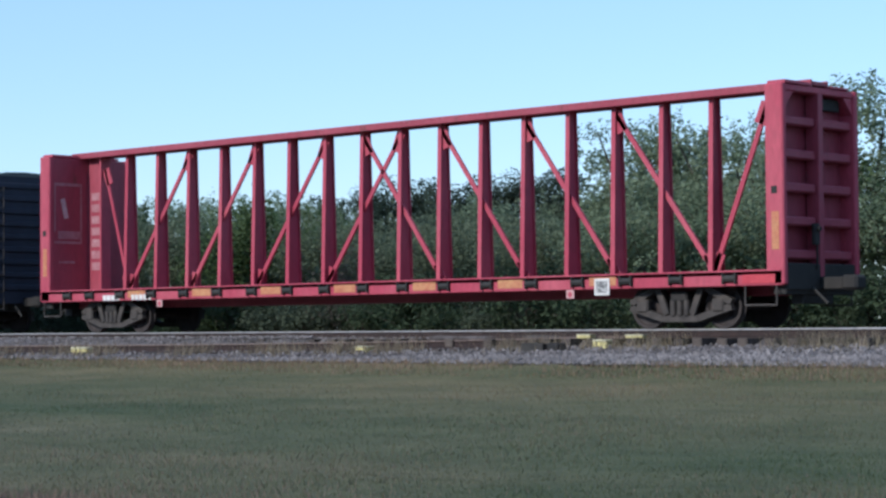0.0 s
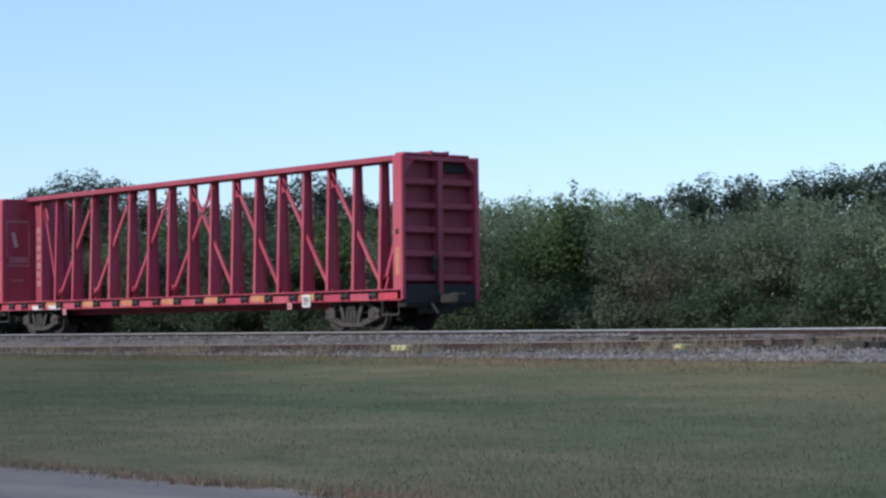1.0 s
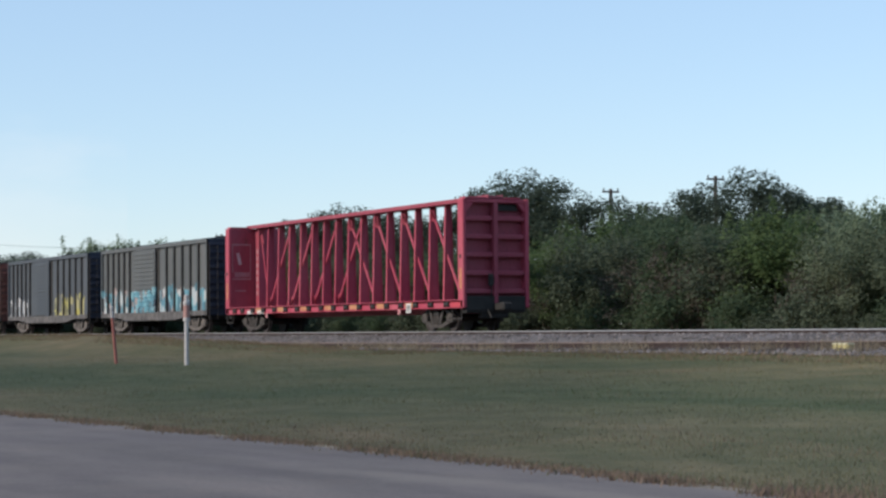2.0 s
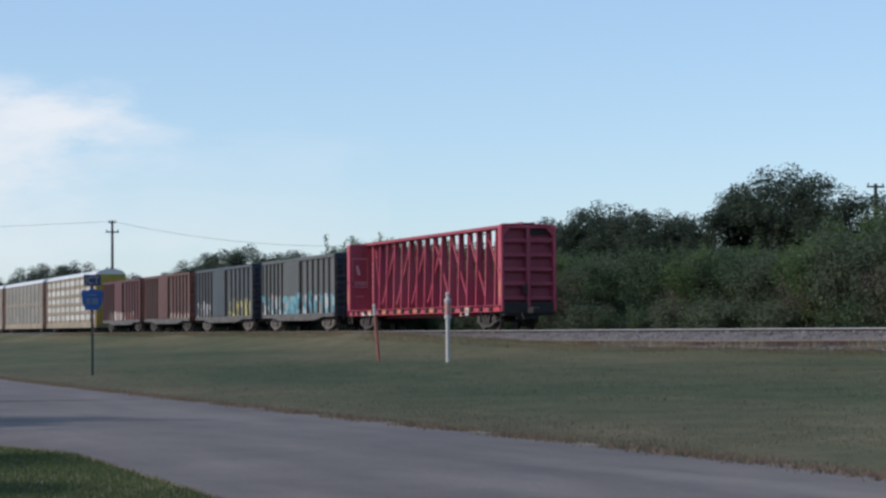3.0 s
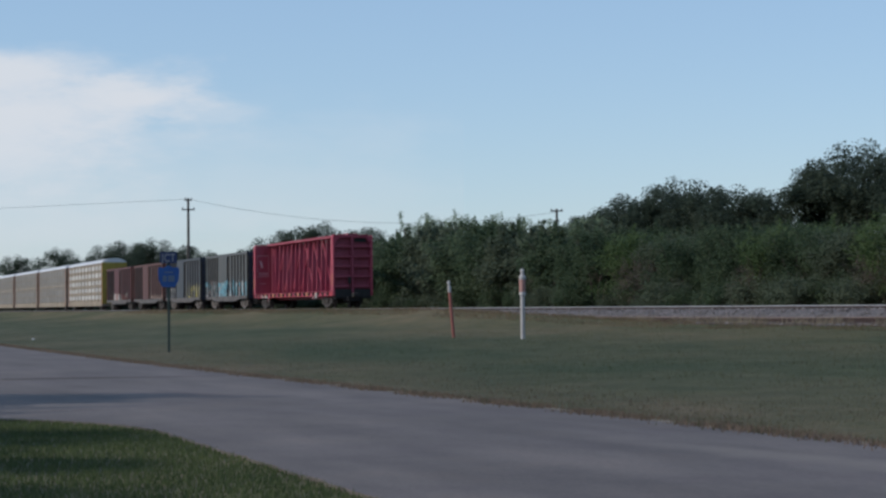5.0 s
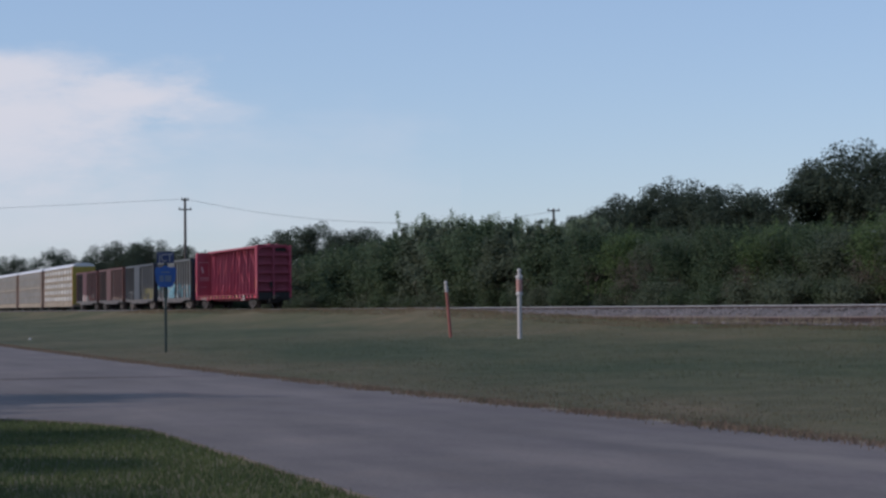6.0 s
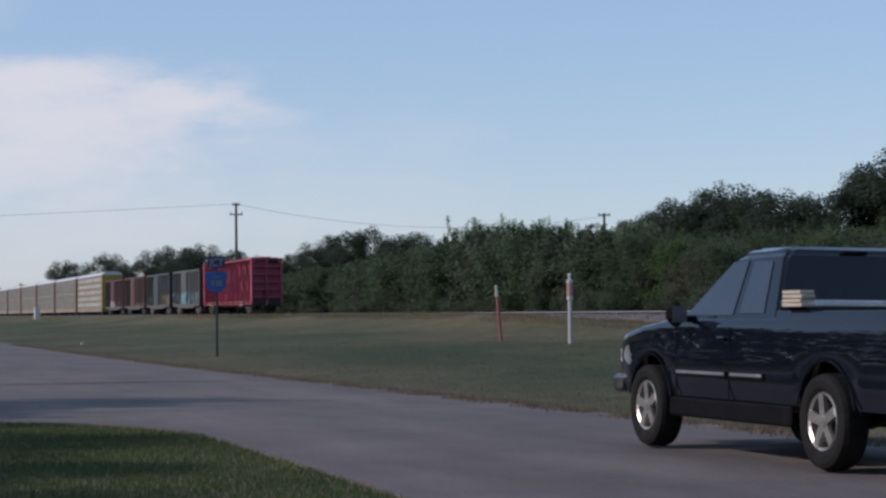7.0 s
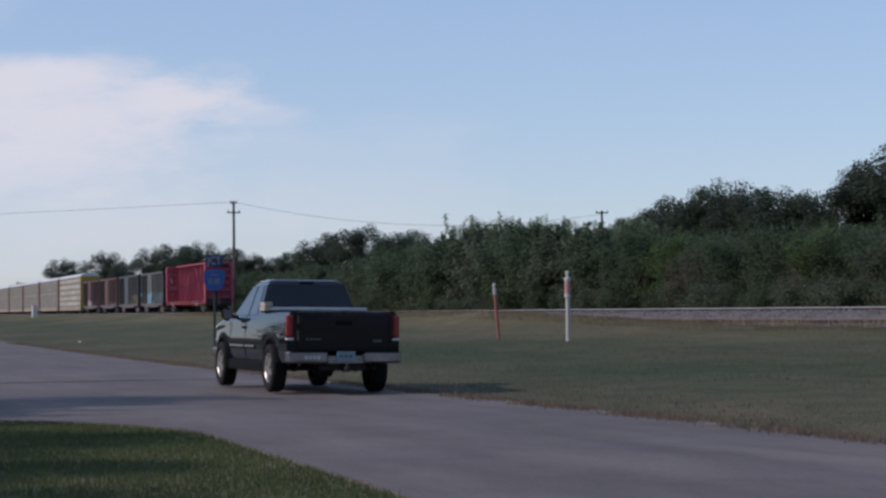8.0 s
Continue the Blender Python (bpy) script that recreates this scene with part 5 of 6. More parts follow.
def wire(points, sag, r=0.02):
    bm = bmesh.new()
    for a, b in zip(points, points[1:]):
        a, b = Vector(a), Vector(b)
        prev = a
        for k in range(1, 17):
            t = k / 16
            q = a.lerp(b, t) - Vector((0, 0, sag * 4 * t * (1 - t)))
            tube(bm, prev, q, r, n=4, caps=False)
            prev = q
    ob = part("overhead_wire", bm, WIRE, None)
    tagged(ob, "thin dark overhead power wire", "power line", "overhead wires")


def yellow_marker(x, y, w, h, turn, on_tie=False):
    """A faded yellow box on the tie ends: a shell with a lid that overhangs."""
    z = RAIL_Z - 0.172 if on_tie else bed_z(x, y)
    m = empty("track_marker", pose(x, y, z, 0, 0, turn), "small faded yellow box beside the siding rail", "track marker", "yellow track markers")
    bm = bmesh.new()
    box(bm, -0.10, 0.10, -w * 0.5, w * 0.5, -0.06 * (not on_tie), h * 0.72, 0.015)
    part("lower_box", bm, YELLOW, m)
    bm = bmesh.new()
    box(bm, -0.12, 0.12, -w * 0.54, w * 0.50, h * 0.72, h, 0.02)
    part("lid", bm, YELLOW_PALE, m, "sun-bleached lid")


def old_tie_piece(x, y, length, turn):
    """A rotten stump of timber left on the stones."""
    bm = bmesh.new()
    box(bm, -0.11, 0.11, -length / 2, length / 2, -0.05, 0.15, 0.02)
    for v in bm.verts:
        v.co += Vector((0.03 * noise.noise(v.co * 7), 0.05 * noise.noise(v.co * 5 + Vector((3, 0, 0))), 0.04 * noise.noise(v.co * 6 + Vector((0, 4, 0)))))
    ob = part("old_tie_piece", bm, GREASE, None)
    ob.matrix_basis = pose(x, y, bed_z(x, y), 0, rnd_tilt(x), turn)
    tagged(ob, "rotten black stump of railway tie on the gravel", "timber", "old tie pieces")


def rnd_tilt(x):
    return 9 * math.sin(x * 37)


def cloud_material():
    """Thin evening cloud: soft white veil with wisps and a crisp upper lobe, plus painted horizon haze."""
    m = bpy.data.materials.new("thin_cloud")
    m.use_nodes = True
    nt = m.node_tree
    nt.nodes.remove(nt.nodes["Principled BSDF"])
    tc = nt.nodes.new("ShaderNodeTexCoord")
    sep = nt.nodes.new("ShaderNodeSeparateXYZ")
    nt.links.new(tc.outputs["Object"], sep.inputs[0])
    n1 = noise_node(nt, 0.012, 7, 0.62, (0.45, 1, 1.3))
    n2 = noise_node(nt, 0.004, 4, 0.5, (0.4, 1, 1.0))

    def lobe(cx, cz, rx, rz, amt):
        ux = math_node(nt, "DIVIDE", math_node(nt, "SUBTRACT", sep.outputs["X"], cx), rx)
        uz = math_node(nt, "DIVIDE", math_node(nt, "SUBTRACT", sep.outputs["Z"], cz), rz)
        d = math_node(nt, "SQRT", math_node(nt, "ADD", math_node(nt, "MULTIPLY", ux, ux), math_node(nt, "MULTIPLY", uz, uz)))
        wob = math_node(nt, "MULTIPLY_ADD", n1, 1.7, -0.85)
        e = math_node(nt, "SUBTRACT", 1.0, math_node(nt, "ADD", d, wob))
        c = nt.nodes.new("ShaderNodeMapRange")
        c.interpolation_type = "SMOOTHSTEP"
        c.inputs["From Min"].default_value, c.inputs["From Max"].default_value = 0.0, 0.9
        nt.links.new(e, c.inputs["Value"])
        return math_node(nt, "MULTIPLY", c.outputs["Result"], amt)

    total = None
    for args in CLOUD_LOBES:
        v = lobe(*args)
        keep = math_node(nt, "SUBTRACT", 1.0, v)
        total = keep if total is None else math_node(nt, "MULTIPLY", total, keep)
    total = math_node(nt, "SUBTRACT", 1.0, total)
    dens = math_node(nt, "MULTIPLY", total, math_node(nt, "MULTIPLY_ADD", n2, 0.9, 0.45))
    # emission stands in for sunlight on the cloud
    em = nt.nodes.new("ShaderNodeEmission")
    em.inputs["Color"].default_value, em.inputs["Strength"].default_value = (1.0, 0.95, 0.87, 1), 0.82
    tr = nt.nodes.new("ShaderNodeBsdfTransparent")
    mx = nt.nodes.new("ShaderNodeMixShader")
    nt.links.new(math_node(nt, "MINIMUM", dens, 0.9), mx.inputs[0])
    nt.links.new(tr.outputs[0], mx.inputs[1])
    nt.links.new(em.outputs[0], mx.inputs[2])
    nt.links.new(mx.outputs[0], nt.nodes["Material Output"].inputs["Surface"])
    return m


# lobes in metres on the cloud sheet: centre across and up, half-widths, density
# the wide low lobes paint the whitish haze near the horizon
CLOUD_LOBES = ((-120, 264, 245, 42, 1.0), (42, 238, 118, 34, 1.0), (-110, 216, 240, 60, 0.95), (-30, 226, 150, 44, 0.9), (-140, 160, 240, 55, 0.65), (-220, 345, 130, 40, 0.3), (130, 222, 100, 16, 0.3), (-160, 110, 420, 110, 0.42), (160, 140, 420, 120, 0.22), (-60, 190, 300, 40, 0.35))


def cloud_sheet():
    az = 8.0
    c = Vector((2400 * math.sin(radians(az)), 2400 * math.cos(radians(az)), 0))
    ob = mesh_object("cloud", [(-700, 0, 40), (420, 0, 40), (420, 0, 620), (-700, 0, 620)], [(0, 1, 2, 3)], cloud_material())
    ob.matrix_world = pose(c.x, c.y, 0, 0, 0, -az)
    tagged(ob, "thin white evening cloud low in the sky, with painted horizon haze", "cloud", kind="structure")


def equipment_cabinet(x, y):
    """White trackside relay cabinet on a low plinth."""
    c = empty("equipment_cabinet", pose(x, y, ground_z(x, y), 0, 0, 4), "white metal equipment cabinet far down the railway", "cabinet")
    bm = bmesh.new()
    box(bm, -0.36, 0.36, -0.30, 0.30, -0.2, 0.08, 0.01)
    part("plinth", bm, WHITE_PAINT, c)
    bm = bmesh.new()
    box(bm, -0.32, 0.32, -0.26, 0.26, 0.08, 1.35, 0.02)
    part("body", bm, WHITE_PAINT, c)
    bm = bmesh.new()
    box(bm, -0.37, 0.37, -0.31, 0.31, 1.352, 1.42, 0.02)
    part("roof", bm, WHITE_PAINT, c)
    bm = bmesh.new()
    box(bm, -0.28, 0.28, -0.285, -0.262, 0.15, 1.28, 0.008)
    part("door", bm, WHITE_PAINT, c)


def litter(x, y):
    """A crumpled scrap of pale paper on the grass."""
    bm = bmesh.new()
    bmesh.ops.create_icosphere(bm, subdivisions=2, radius=0.07)
    for v in bm.verts:
        v.co *= 1 + 0.5 * noise.noise(v.co * 22)
        v.co.z *= 0.7
    ob = part("paper_scrap", bm, WHITE_PAINT, None)
    ob.matrix_basis = pose(x, y, ground_z(x, y) + 0.045)
    tagged(ob, "crumpled pale paper scrap lying on the grass", "litter")


# ---- build the scenery and the train ----
equipment_cabinet(24.8, 269.0)
litter(11.0, 97.5)
cloud_sheet()
plant_rows()
marker_post(60, 19.48, 1.87, 0.062, WHITE_POST, "white plastic pipeline marker post with a faded pink band", 0.0, True)
marker_post(65, 17.62, 1.62, 0.05, ORANGE, "leaning faded orange plastic marker post with a white top", -5.0)
county_sign()
for x, y, w, h, turn, on_tie in ((31.1, 41.3, 0.56, 0.17, 5, False), (31.97, 32.55, 0.42, 0.12, -4, False), (32.70, 27.0, 0.34, 0.08, 3, True),
                                 (32.42, 26.35, 0.36, 0.17, -3, False), (32.72, 25.75, 0.40, 0.07, 4, True)):
    yellow_marker(x, y, w, h, turn, on_tie)
for x, y, length, turn in ((31.82, 27.6, 0.50, 14), (31.86, 27.05, 0.40, -20)):
    old_tie_piece(x, y, length, turn)
utility_pole(36.8, 198.0, 11.1)
POLES = [(70, 286, 9.8), (70, 239, 9.8), (70, 188, 9.8), (70, 117, 9.6), (70, 105, 9.6)]
for x, y, h in POLES:
    utility_pole(x, y, h, 1)
wire([(-160, 330, 12.2), (36.8, 198, 11.7), (70, 188, 10.2)], 1.6, 0.013)
SPINS = []
consist = []
red_car = centerbeam_car(SPINS)
consist.append((red_car, 0.0))
SIDE_1 = graffiti_paint("grey_boxcar_paint_tagged", (0.080, 0.086, 0.086), (0.112, 0.114, 0.110), (0.12, 0.07, 0.05),
                        [(0.2, 15.4, 0.6, 2.1, ((0.12, 0.30, 0.36), (0.38, 0.42, 0.43), (0.08, 0.21, 0.27), (0.34, 0.26, 0.24), (0.20, 0.38, 0.43), (0.04, 0.05, 0.07), (0.14, 0.16, 0.17), (0.45, 0.46, 0.45), (0.05, 0.14, 0.18)), 3.0)])
SIDE_2 = graffiti_paint("blue_grey_boxcar_paint_tagged", (0.052, 0.060, 0.071), (0.076, 0.084, 0.094), (0.10, 0.06, 0.045),
                        [(0.8, 6.3, 0.7, 2.0, ((0.36, 0.32, 0.06), (0.40, 0.37, 0.18), (0.14, 0.13, 0.06), (0.38, 0.35, 0.10), (0.12, 0.12, 0.11)), 2.3),
                         (11.5, 15.4, 0.6, 1.9, ((0.5, 0.5, 0.5), (0.3, 0.32, 0.34), (0.12, 0.13, 0.14)), 1.8)])
SIDE_3 = graffiti_paint("brown_boxcar_paint_tagged", (0.092, 0.038, 0.033), (0.125, 0.060, 0.054), (0.08, 0.035, 0.028),
                        [(0.5, 7.0, 0.6, 1.3, ((0.35, 0.25, 0.2), (0.2, 0.1, 0.08), (0.28, 0.2, 0.17)), 1.4)])
SIDE_4 = graffiti_paint("dark_red_boxcar_paint_tagged", (0.082, 0.026, 0.029), (0.112, 0.042, 0.044), (0.065, 0.025, 0.02),
                        [(3.0, 14, 0.6, 1.6, ((0.4, 0.38, 0.36), (0.2, 0.08, 0.07), (0.3, 0.25, 0.22), (0.17, 0.06, 0.05)), 1.4)])
consist.append((boxcar(15.6, SIDE_1, "grey outside-post boxcar with cyan and white graffiti", spins=SPINS), 25.2))
consist.append((boxcar(15.8, SIDE_2, "blue-grey outside-post boxcar with yellow graffiti"), 43.2))
consist.append((boxcar(15.9, SIDE_3, "brown outside-post boxcar with dull graffiti", BROWN_CAR), 60.9))
consist.append((boxcar(15.9, SIDE_4, "dark red boxcar with pale graffiti", BROWN_CAR_2), 78.5))
rack = autorack(27.4, True, "silver auto rack car with faded yellow end doors")
consist.append((rack, 97.6))
rack2 = autorack(27.4, False, "silver and tan auto rack car")
consist.append((rack2, 127.3))
for k in range(4):
    consist.append((copy_thing(rack2, pose(RAIL_X, 0, RAIL_Z)), 156.8 + 29.6 * k))


# ---- pickup truck: local origin on the road under the rear axle, y forward ----
CAR_BLACK = material("black_car_paint", [(0.3, (0.004, 0.005, 0.010)), (0.7, (0.006, 0.008, 0.015))], 2, 0.015, 0, 30, 0.1, 0, coat=0.0, spec=0.5)
TINTED = material("tinted_glass", [(0.3, (0.006, 0.009, 0.015)), (0.7, (0.010, 0.013, 0.020))], 2, 0.03, 0, 10, 0.1, 0, spec=0.42)
SIDE_GLASS = material("side_glass", [(0.3, (0.012, 0.016, 0.022)), (0.7, (0.018, 0.022, 0.03))], 2, 0.03, 0, 10, 0.1, 0, spec=1.0)
TYRE = material("tyre_rubber", [(0.3, (0.008, 0.008, 0.008)), (0.7, (0.018, 0.017, 0.016))], 6, 0.85, spec=0.2)
ALLOY = material("polished_alloy", [(0.3, (0.45, 0.43, 0.40)), (0.7, (0.62, 0.60, 0.56))], 8, 0.36, 0.85, bump=0)
CHROME = material("chrome", [(0.3, (0.19, 0.18, 0.18)), (0.7, (0.32, 0.30, 0.30))], 3, 0.34, 1.0, bump=0)
TAIL_RED = material("tail_lamp_red", [(0.3, (0.16, 0.003, 0.008)), (0.7, (0.24, 0.006, 0.014))], 6, 0.22, 0, bump=0, coat=0.3)
LAMP_CLEAR = material("lamp_clear", [(0.3, (0.55, 0.55, 0.55)), (0.7, (0.7, 0.7, 0.7))], 6, 0.2, 0, bump=0)
DIAMOND = material("aluminium_toolbox", [(0.3, (0.42, 0.43, 0.45)), (0.7, (0.6, 0.61, 0.63))], 3, 0.35, 0.8)
PLANKS = material("pale_lumber", [(0.3, (0.38, 0.33, 0.26)), (0.7, (0.52, 0.47, 0.38))], 3, 0.75, stretch=(4, 0.6, 4))
BADGE = material("dull_badge", [(0.3, (0.05, 0.05, 0.055)), (0.7, (0.09, 0.09, 0.095))], 5, 0.4)
PLATE = material("licence_plate", [(0.3, (0.17, 0.24, 0.28)), (0.7, (0.24, 0.31, 0.34))], 5, 0.4)
PRINT = material("faded_plate_print", [(0.3, (0.08, 0.11, 0.14)), (0.7, (0.11, 0.14, 0.17))], 5, 0.5)
UNDER = material("black_plastic", [(0.3, (0.005, 0.005, 0.006)), (0.7, (0.009, 0.009, 0.010))], 5, 0.6, spec=0.08)


def arch(cy, r, z0, cz=0.40, n=12, rev=False):
    """Points of a wheel opening from its rear foot over the top to its front foot, at height z0."""
    a0 = math.asin((z0 - cz) / r)
    pts = [(cy - r * math.cos(a0 + (math.pi - 2 * a0) * k / n), cz + r * math.sin(a0 + (math.pi - 2 * a0) * k / n)) for k in range(n + 1)]
    return pts[::-1] if rev else pts


def bevel_long(bm, offset, segments=3, zmin=0.6):
    """Round the edges where the flat sides meet the top of a prism."""
    es = []
    for e in bm.edges:
        a, b = e.verts
        if abs(a.co.x - b.co.x) < 1e-5 and min(a.co.z, b.co.z) > zmin and len(e.link_faces) == 2:
            if any(abs(f.normal.x) > 0.9 for f in e.link_faces) and any(abs(f.normal.x) < 0.5 for f in e.link_faces):
                es.append(e)
    bmesh.ops.bevel(bm, geom=es, offset=offset, segments=segments, affect="EDGES", profile=0.6)


def quad_panel(bm, pts, thick, out):
    """A thin panel over a polygon, pushed out along `out`."""
    o = Vector(out).normalized()
    a = [bm.verts.new(Vector(p) + o * thick) for p in pts]
    b = [bm.verts.new(Vector(p) - o * 0.01) for p in pts]
    n = len(pts)
    bm.faces.new(a)
    bm.faces.new(b[::-1])
    for k in range(n):
        bm.faces.new((a[k], b[k], b[(k + 1) % n], a[(k + 1) % n]))
    bmesh.ops.recalc_face_normals(bm, faces=bm.faces)


def body_lines(bm):
    """Cut the flat sides into strips, so that they can be rounded, and round them."""
    for z in (0.56, 0.62, 0.72, 0.82, 0.88, 0.96, 1.04, 1.12, 1.17):
        bmesh.ops.bisect_plane(bm, geom=bm.verts[:] + bm.edges[:] + bm.faces[:], plane_co=(0, 0, z), plane_no=(0, 0, 1))
    for y in (-0.8, -0.6, 0.6, 0.8, 1.4, 1.8, 2.2, 2.6, 2.95, 4.1):
        bmesh.ops.bisect_plane(bm, geom=bm.verts[:] + bm.edges[:] + bm.faces[:], plane_co=(0, y, 0), plane_no=(0, 1, 0))
    for v in bm.verts:
        k = max(0.0, v.co.z - 0.88)
        v.co.x *= 1 - 0.30 * k * k - 0.22 * max(0.0, 0.66 - v.co.z)


def pickup():
    t = empty("pickup_truck", pose(8.7, -110, 0.015), "black extended-cab pickup truck with a toolbox in its bed", "pickup truck")
    # bed sides with wheel openings
    for s in (-1, 1):
        bm = bmesh.new()
        out = [(-1.09, 0.50)] + arch(0.0, 0.50, 0.50) + [(0.95, 0.47), (0.95, 1.315), (-1.09, 1.315)]
        extrude_x(bm, out, *sorted((s * 0.80, s * 0.975)))
        bm.normal_update()
        bevel_long(bm, 0.05)
        body_lines(bm)
        part("bed_side", bm, CAR_BLACK, t, round_below=40)
        bm = bmesh.new()
        for (ya, za), (yb, zb) in zip(arch(0.0, 0.50, 0.50), arch(0.0, 0.50, 0.50)[1:]):
            bar(bm, (s * 0.977, ya, za), (s * 0.977, yb, zb), 0.025, 0.012)
        part("wheel_arch_flare", bm, CAR_BLACK, t)
        bm = bmesh.new()
        for (ya, za), (yb, zb) in zip(arch(3.53, 0.50, 0.50), arch(3.53, 0.50, 0.50)[1:]):
            bar(bm, (s * 0.968, ya, za), (s * 0.968, yb, zb), 0.025, 0.012)
        part("wheel_arch_flare", bm, CAR_BLACK, t)
        bm = bmesh.new()
        x0, x1 = sorted((s * 0.79, s * 0.95))
        box(bm, x0 * 0.95, x1 * 0.95, -1.07, 0.94, 1.315, 1.332, 0.006)
        part("bed_rail_cap", bm, UNDER, t)
    bm = bmesh.new()
    box(bm, -0.80, 0.80, -1.05, 0.95, 0.68, 0.74)
    box(bm, -0.80, 0.80, 0.90, 0.95, 0.74, 1.30)
    for s in (-1, 1):
        x0, x1 = sorted((s * 0.55, s * 0.80))
        box(bm, x0, x1, -0.42, 0.42, 0.74, 0.95, 0.04)
    part("bed_floor", bm, CAR_BLACK, t)
    # tailgate
    bm = bmesh.new()
    box(bm, -0.80, 0.80, -1.12, -1.06, 0.68, 1.325, 0.02)
    gate = part("tailgate", bm, CAR_BLACK, t)
    bm = bmesh.new()
    box(bm, -0.74, 0.74, -1.128, -1.119, 1.02, 1.28, 0.004)
    part("pressed_panel", bm, CAR_BLACK, gate)
    bm = bmesh.new()
    box(bm, -0.14, 0.14, -1.135, -1.12, 1.10, 1.17, 0.006)
    part("handle", bm, UNDER, gate)
    bm = bmesh.new()
    for k in range(4):
        box(bm, -0.66 + k * 0.07, -0.61 + k * 0.07, -1.128, -1.122, 0.86, 0.895)
    part("badge", bm, BADGE, gate, "small chrome badge, unreadable")
    bm = bmesh.new()
    box(bm, 0.50, 0.66, -1.128, -1.122, 0.83, 0.875)
    part("badge", bm, BADGE, gate, "small chrome badge, unreadable")
    # tail lamps
    for s in (-1, 1):
        bm = bmesh.new()
        x0, x1 = sorted((s * 0.855, s * 0.978))
        box(bm, x0, x1, -1.115, -0.98, 0.90, 1.27, 0.03)
        lamp = part("tail_lamp", bm, TAIL_RED, t, "red tail lamp")
        bm = bmesh.new()
        box(bm, x0, x1, -1.108, -0.99, 0.855, 0.895, 0.012)
        part("reversing_lamp", bm, LAMP_CLEAR, lamp)
    # rear bumper
    bm = bmesh.new()
    box(bm, -1.01, -0.30, -1.27, -1.10, 0.50, 0.68, 0.03)
    box(bm, 0.30, 0.965, -1.27, -1.10, 0.50, 0.68, 0.03)
    box(bm, -0.32, 0.32, -1.24, -1.10, 0.48, 0.63, 0.02)
    bumper = part("rear_bumper", bm, CHROME, t, "scratched chrome step bumper")
    bm = bmesh.new()
    box(bm, -0.94, 0.94, -1.26, -1.13, 0.682, 0.694, 0.004)
    part("step_pad", bm, UNDER, bumper)
    bm = bmesh.new()
    for x in (-0.62, -0.55, -0.48, -0.41):
        box(bm, x - 0.09, x - 0.04, -1.276, -1.268, 0.56, 0.61)
    part("stamping", bm, DIAMOND, bumper)
    bm = bmesh.new()
    box(bm, -0.16, 0.16, -1.262, -1.245, 0.53, 0.685, 0.004)
    plate = part("licence_plate", bm, PLATE, bumper, "pale licence plate")
    bm = bmesh.new()
    for k in range(3):
        box(bm, -0.12 + 0.085 * k, -0.06 + 0.085 * k, -1.267, -1.263, 0.585, 0.63)
    part("print", bm, PRINT, plate)
    # hitch, axle, exhaust
    bm = bmesh.new()
    box(bm, -0.04, 0.04, -1.36, -1.1, 0.36, 0.44, 0.01)
    tube(bm, (0, -1.34, 0.44), (0, -1.34, 0.50), 0.028)
    box(bm, -0.4, 0.4, -1.1, -1.0, 0.38, 0.48, 0.01)
    part("tow_hitch", bm, GREASE, t)
    bm = bmesh.new()
    tube(bm, (-0.75, 0, 0.395), (0.75, 0, 0.395), 0.05, n=10)
    revolve_at = bmesh.new()
    revolve(revolve_at, [(-0.16, 0.06), (-0.10, 0.15), (0.10, 0.15), (0.16, 0.06)], "x", 14)
    me = bpy.data.meshes.new("tmp_axle")
    revolve_at.to_mesh(me)
    revolve_at.free()
    for v in me.vertices:
        v.co.z += 0.395
    bm.from_mesh(me)
    bpy.data.meshes.remove(me)
    for s in (-0.55, 0.55):
        bar(bm, (s, -0.7, 0.55), (s, 0.0, 0.36), 0.06, 0.05)
        bar(bm, (s, 0.0, 0.36), (s, 0.75, 0.50), 0.06, 0.05)
    part("rear_axle", bm, GREASE, t)
    bm = bmesh.new()
    for s in (-0.42, 0.42):
        box(bm, s - 0.05, s + 0.05, -1.05, 4.2, 0.46, 0.60)
    box(bm, -0.42, 0.42, 1.0, 3.2, 0.40, 0.52, 0.03)
    tube(bm, (0.6, -0.9, 0.42), (0.6, 1.6, 0.42), 0.035)
    part("chassis", bm, GREASE, t)
    bm = bmesh.new()
    box(bm, -0.74, 0.74, -1.04, 0.94, 0.56, 0.68, 0.02)
    box(bm, -0.72, 0.72, 0.98, 4.2, 0.46, 0.60, 0.02)
    part("underbody", bm, UNDER, t)
    bm = bmesh.new()
    revolve(bm, [(0.40, 0.15), (0.40, 0.34), (0.44, 0.37), (0.56, 0.37), (0.60, 0.33), (0.60, 0.15)], "z", 24)
    for v in bm.verts:
        v.co.y -= 0.62
    part("spare_wheel", bm, TYRE, t)
    # cab lower body, hood and front wings
    bm = bmesh.new()
    out = [(0.97, 0.46), (3.0, 0.46)] + arch(3.53, 0.50, 0.50)[0:] + [(4.36, 0.52), (4.44, 0.60), (4.46, 0.80), (4.40, 1.01), (4.26, 1.09), (3.8, 1.165), (3.10, 1.24), (2.98, 1.25), (0.97, 1.25)]
    extrude_x(bm, out, -0.965, 0.965)
    bm.normal_update()
    bevel_long(bm, 0.07, 4)
    for v in bm.verts:
        if v.co.y > 4.0:
            v.co.x *= 1 - 0.10 * ((v.co.y - 4.0) / 0.46) ** 2
    body_lines(bm)
    body = part("cab_body", bm, CAR_BLACK, t, round_below=40)
    # greenhouse
    zb, zt = 1.23, 1.875
    bw, tw = 0.90, 0.69
    B0, B1, R0, R1 = 0.985, 2.99, 1.20, 2.12
    bm = bmesh.new()
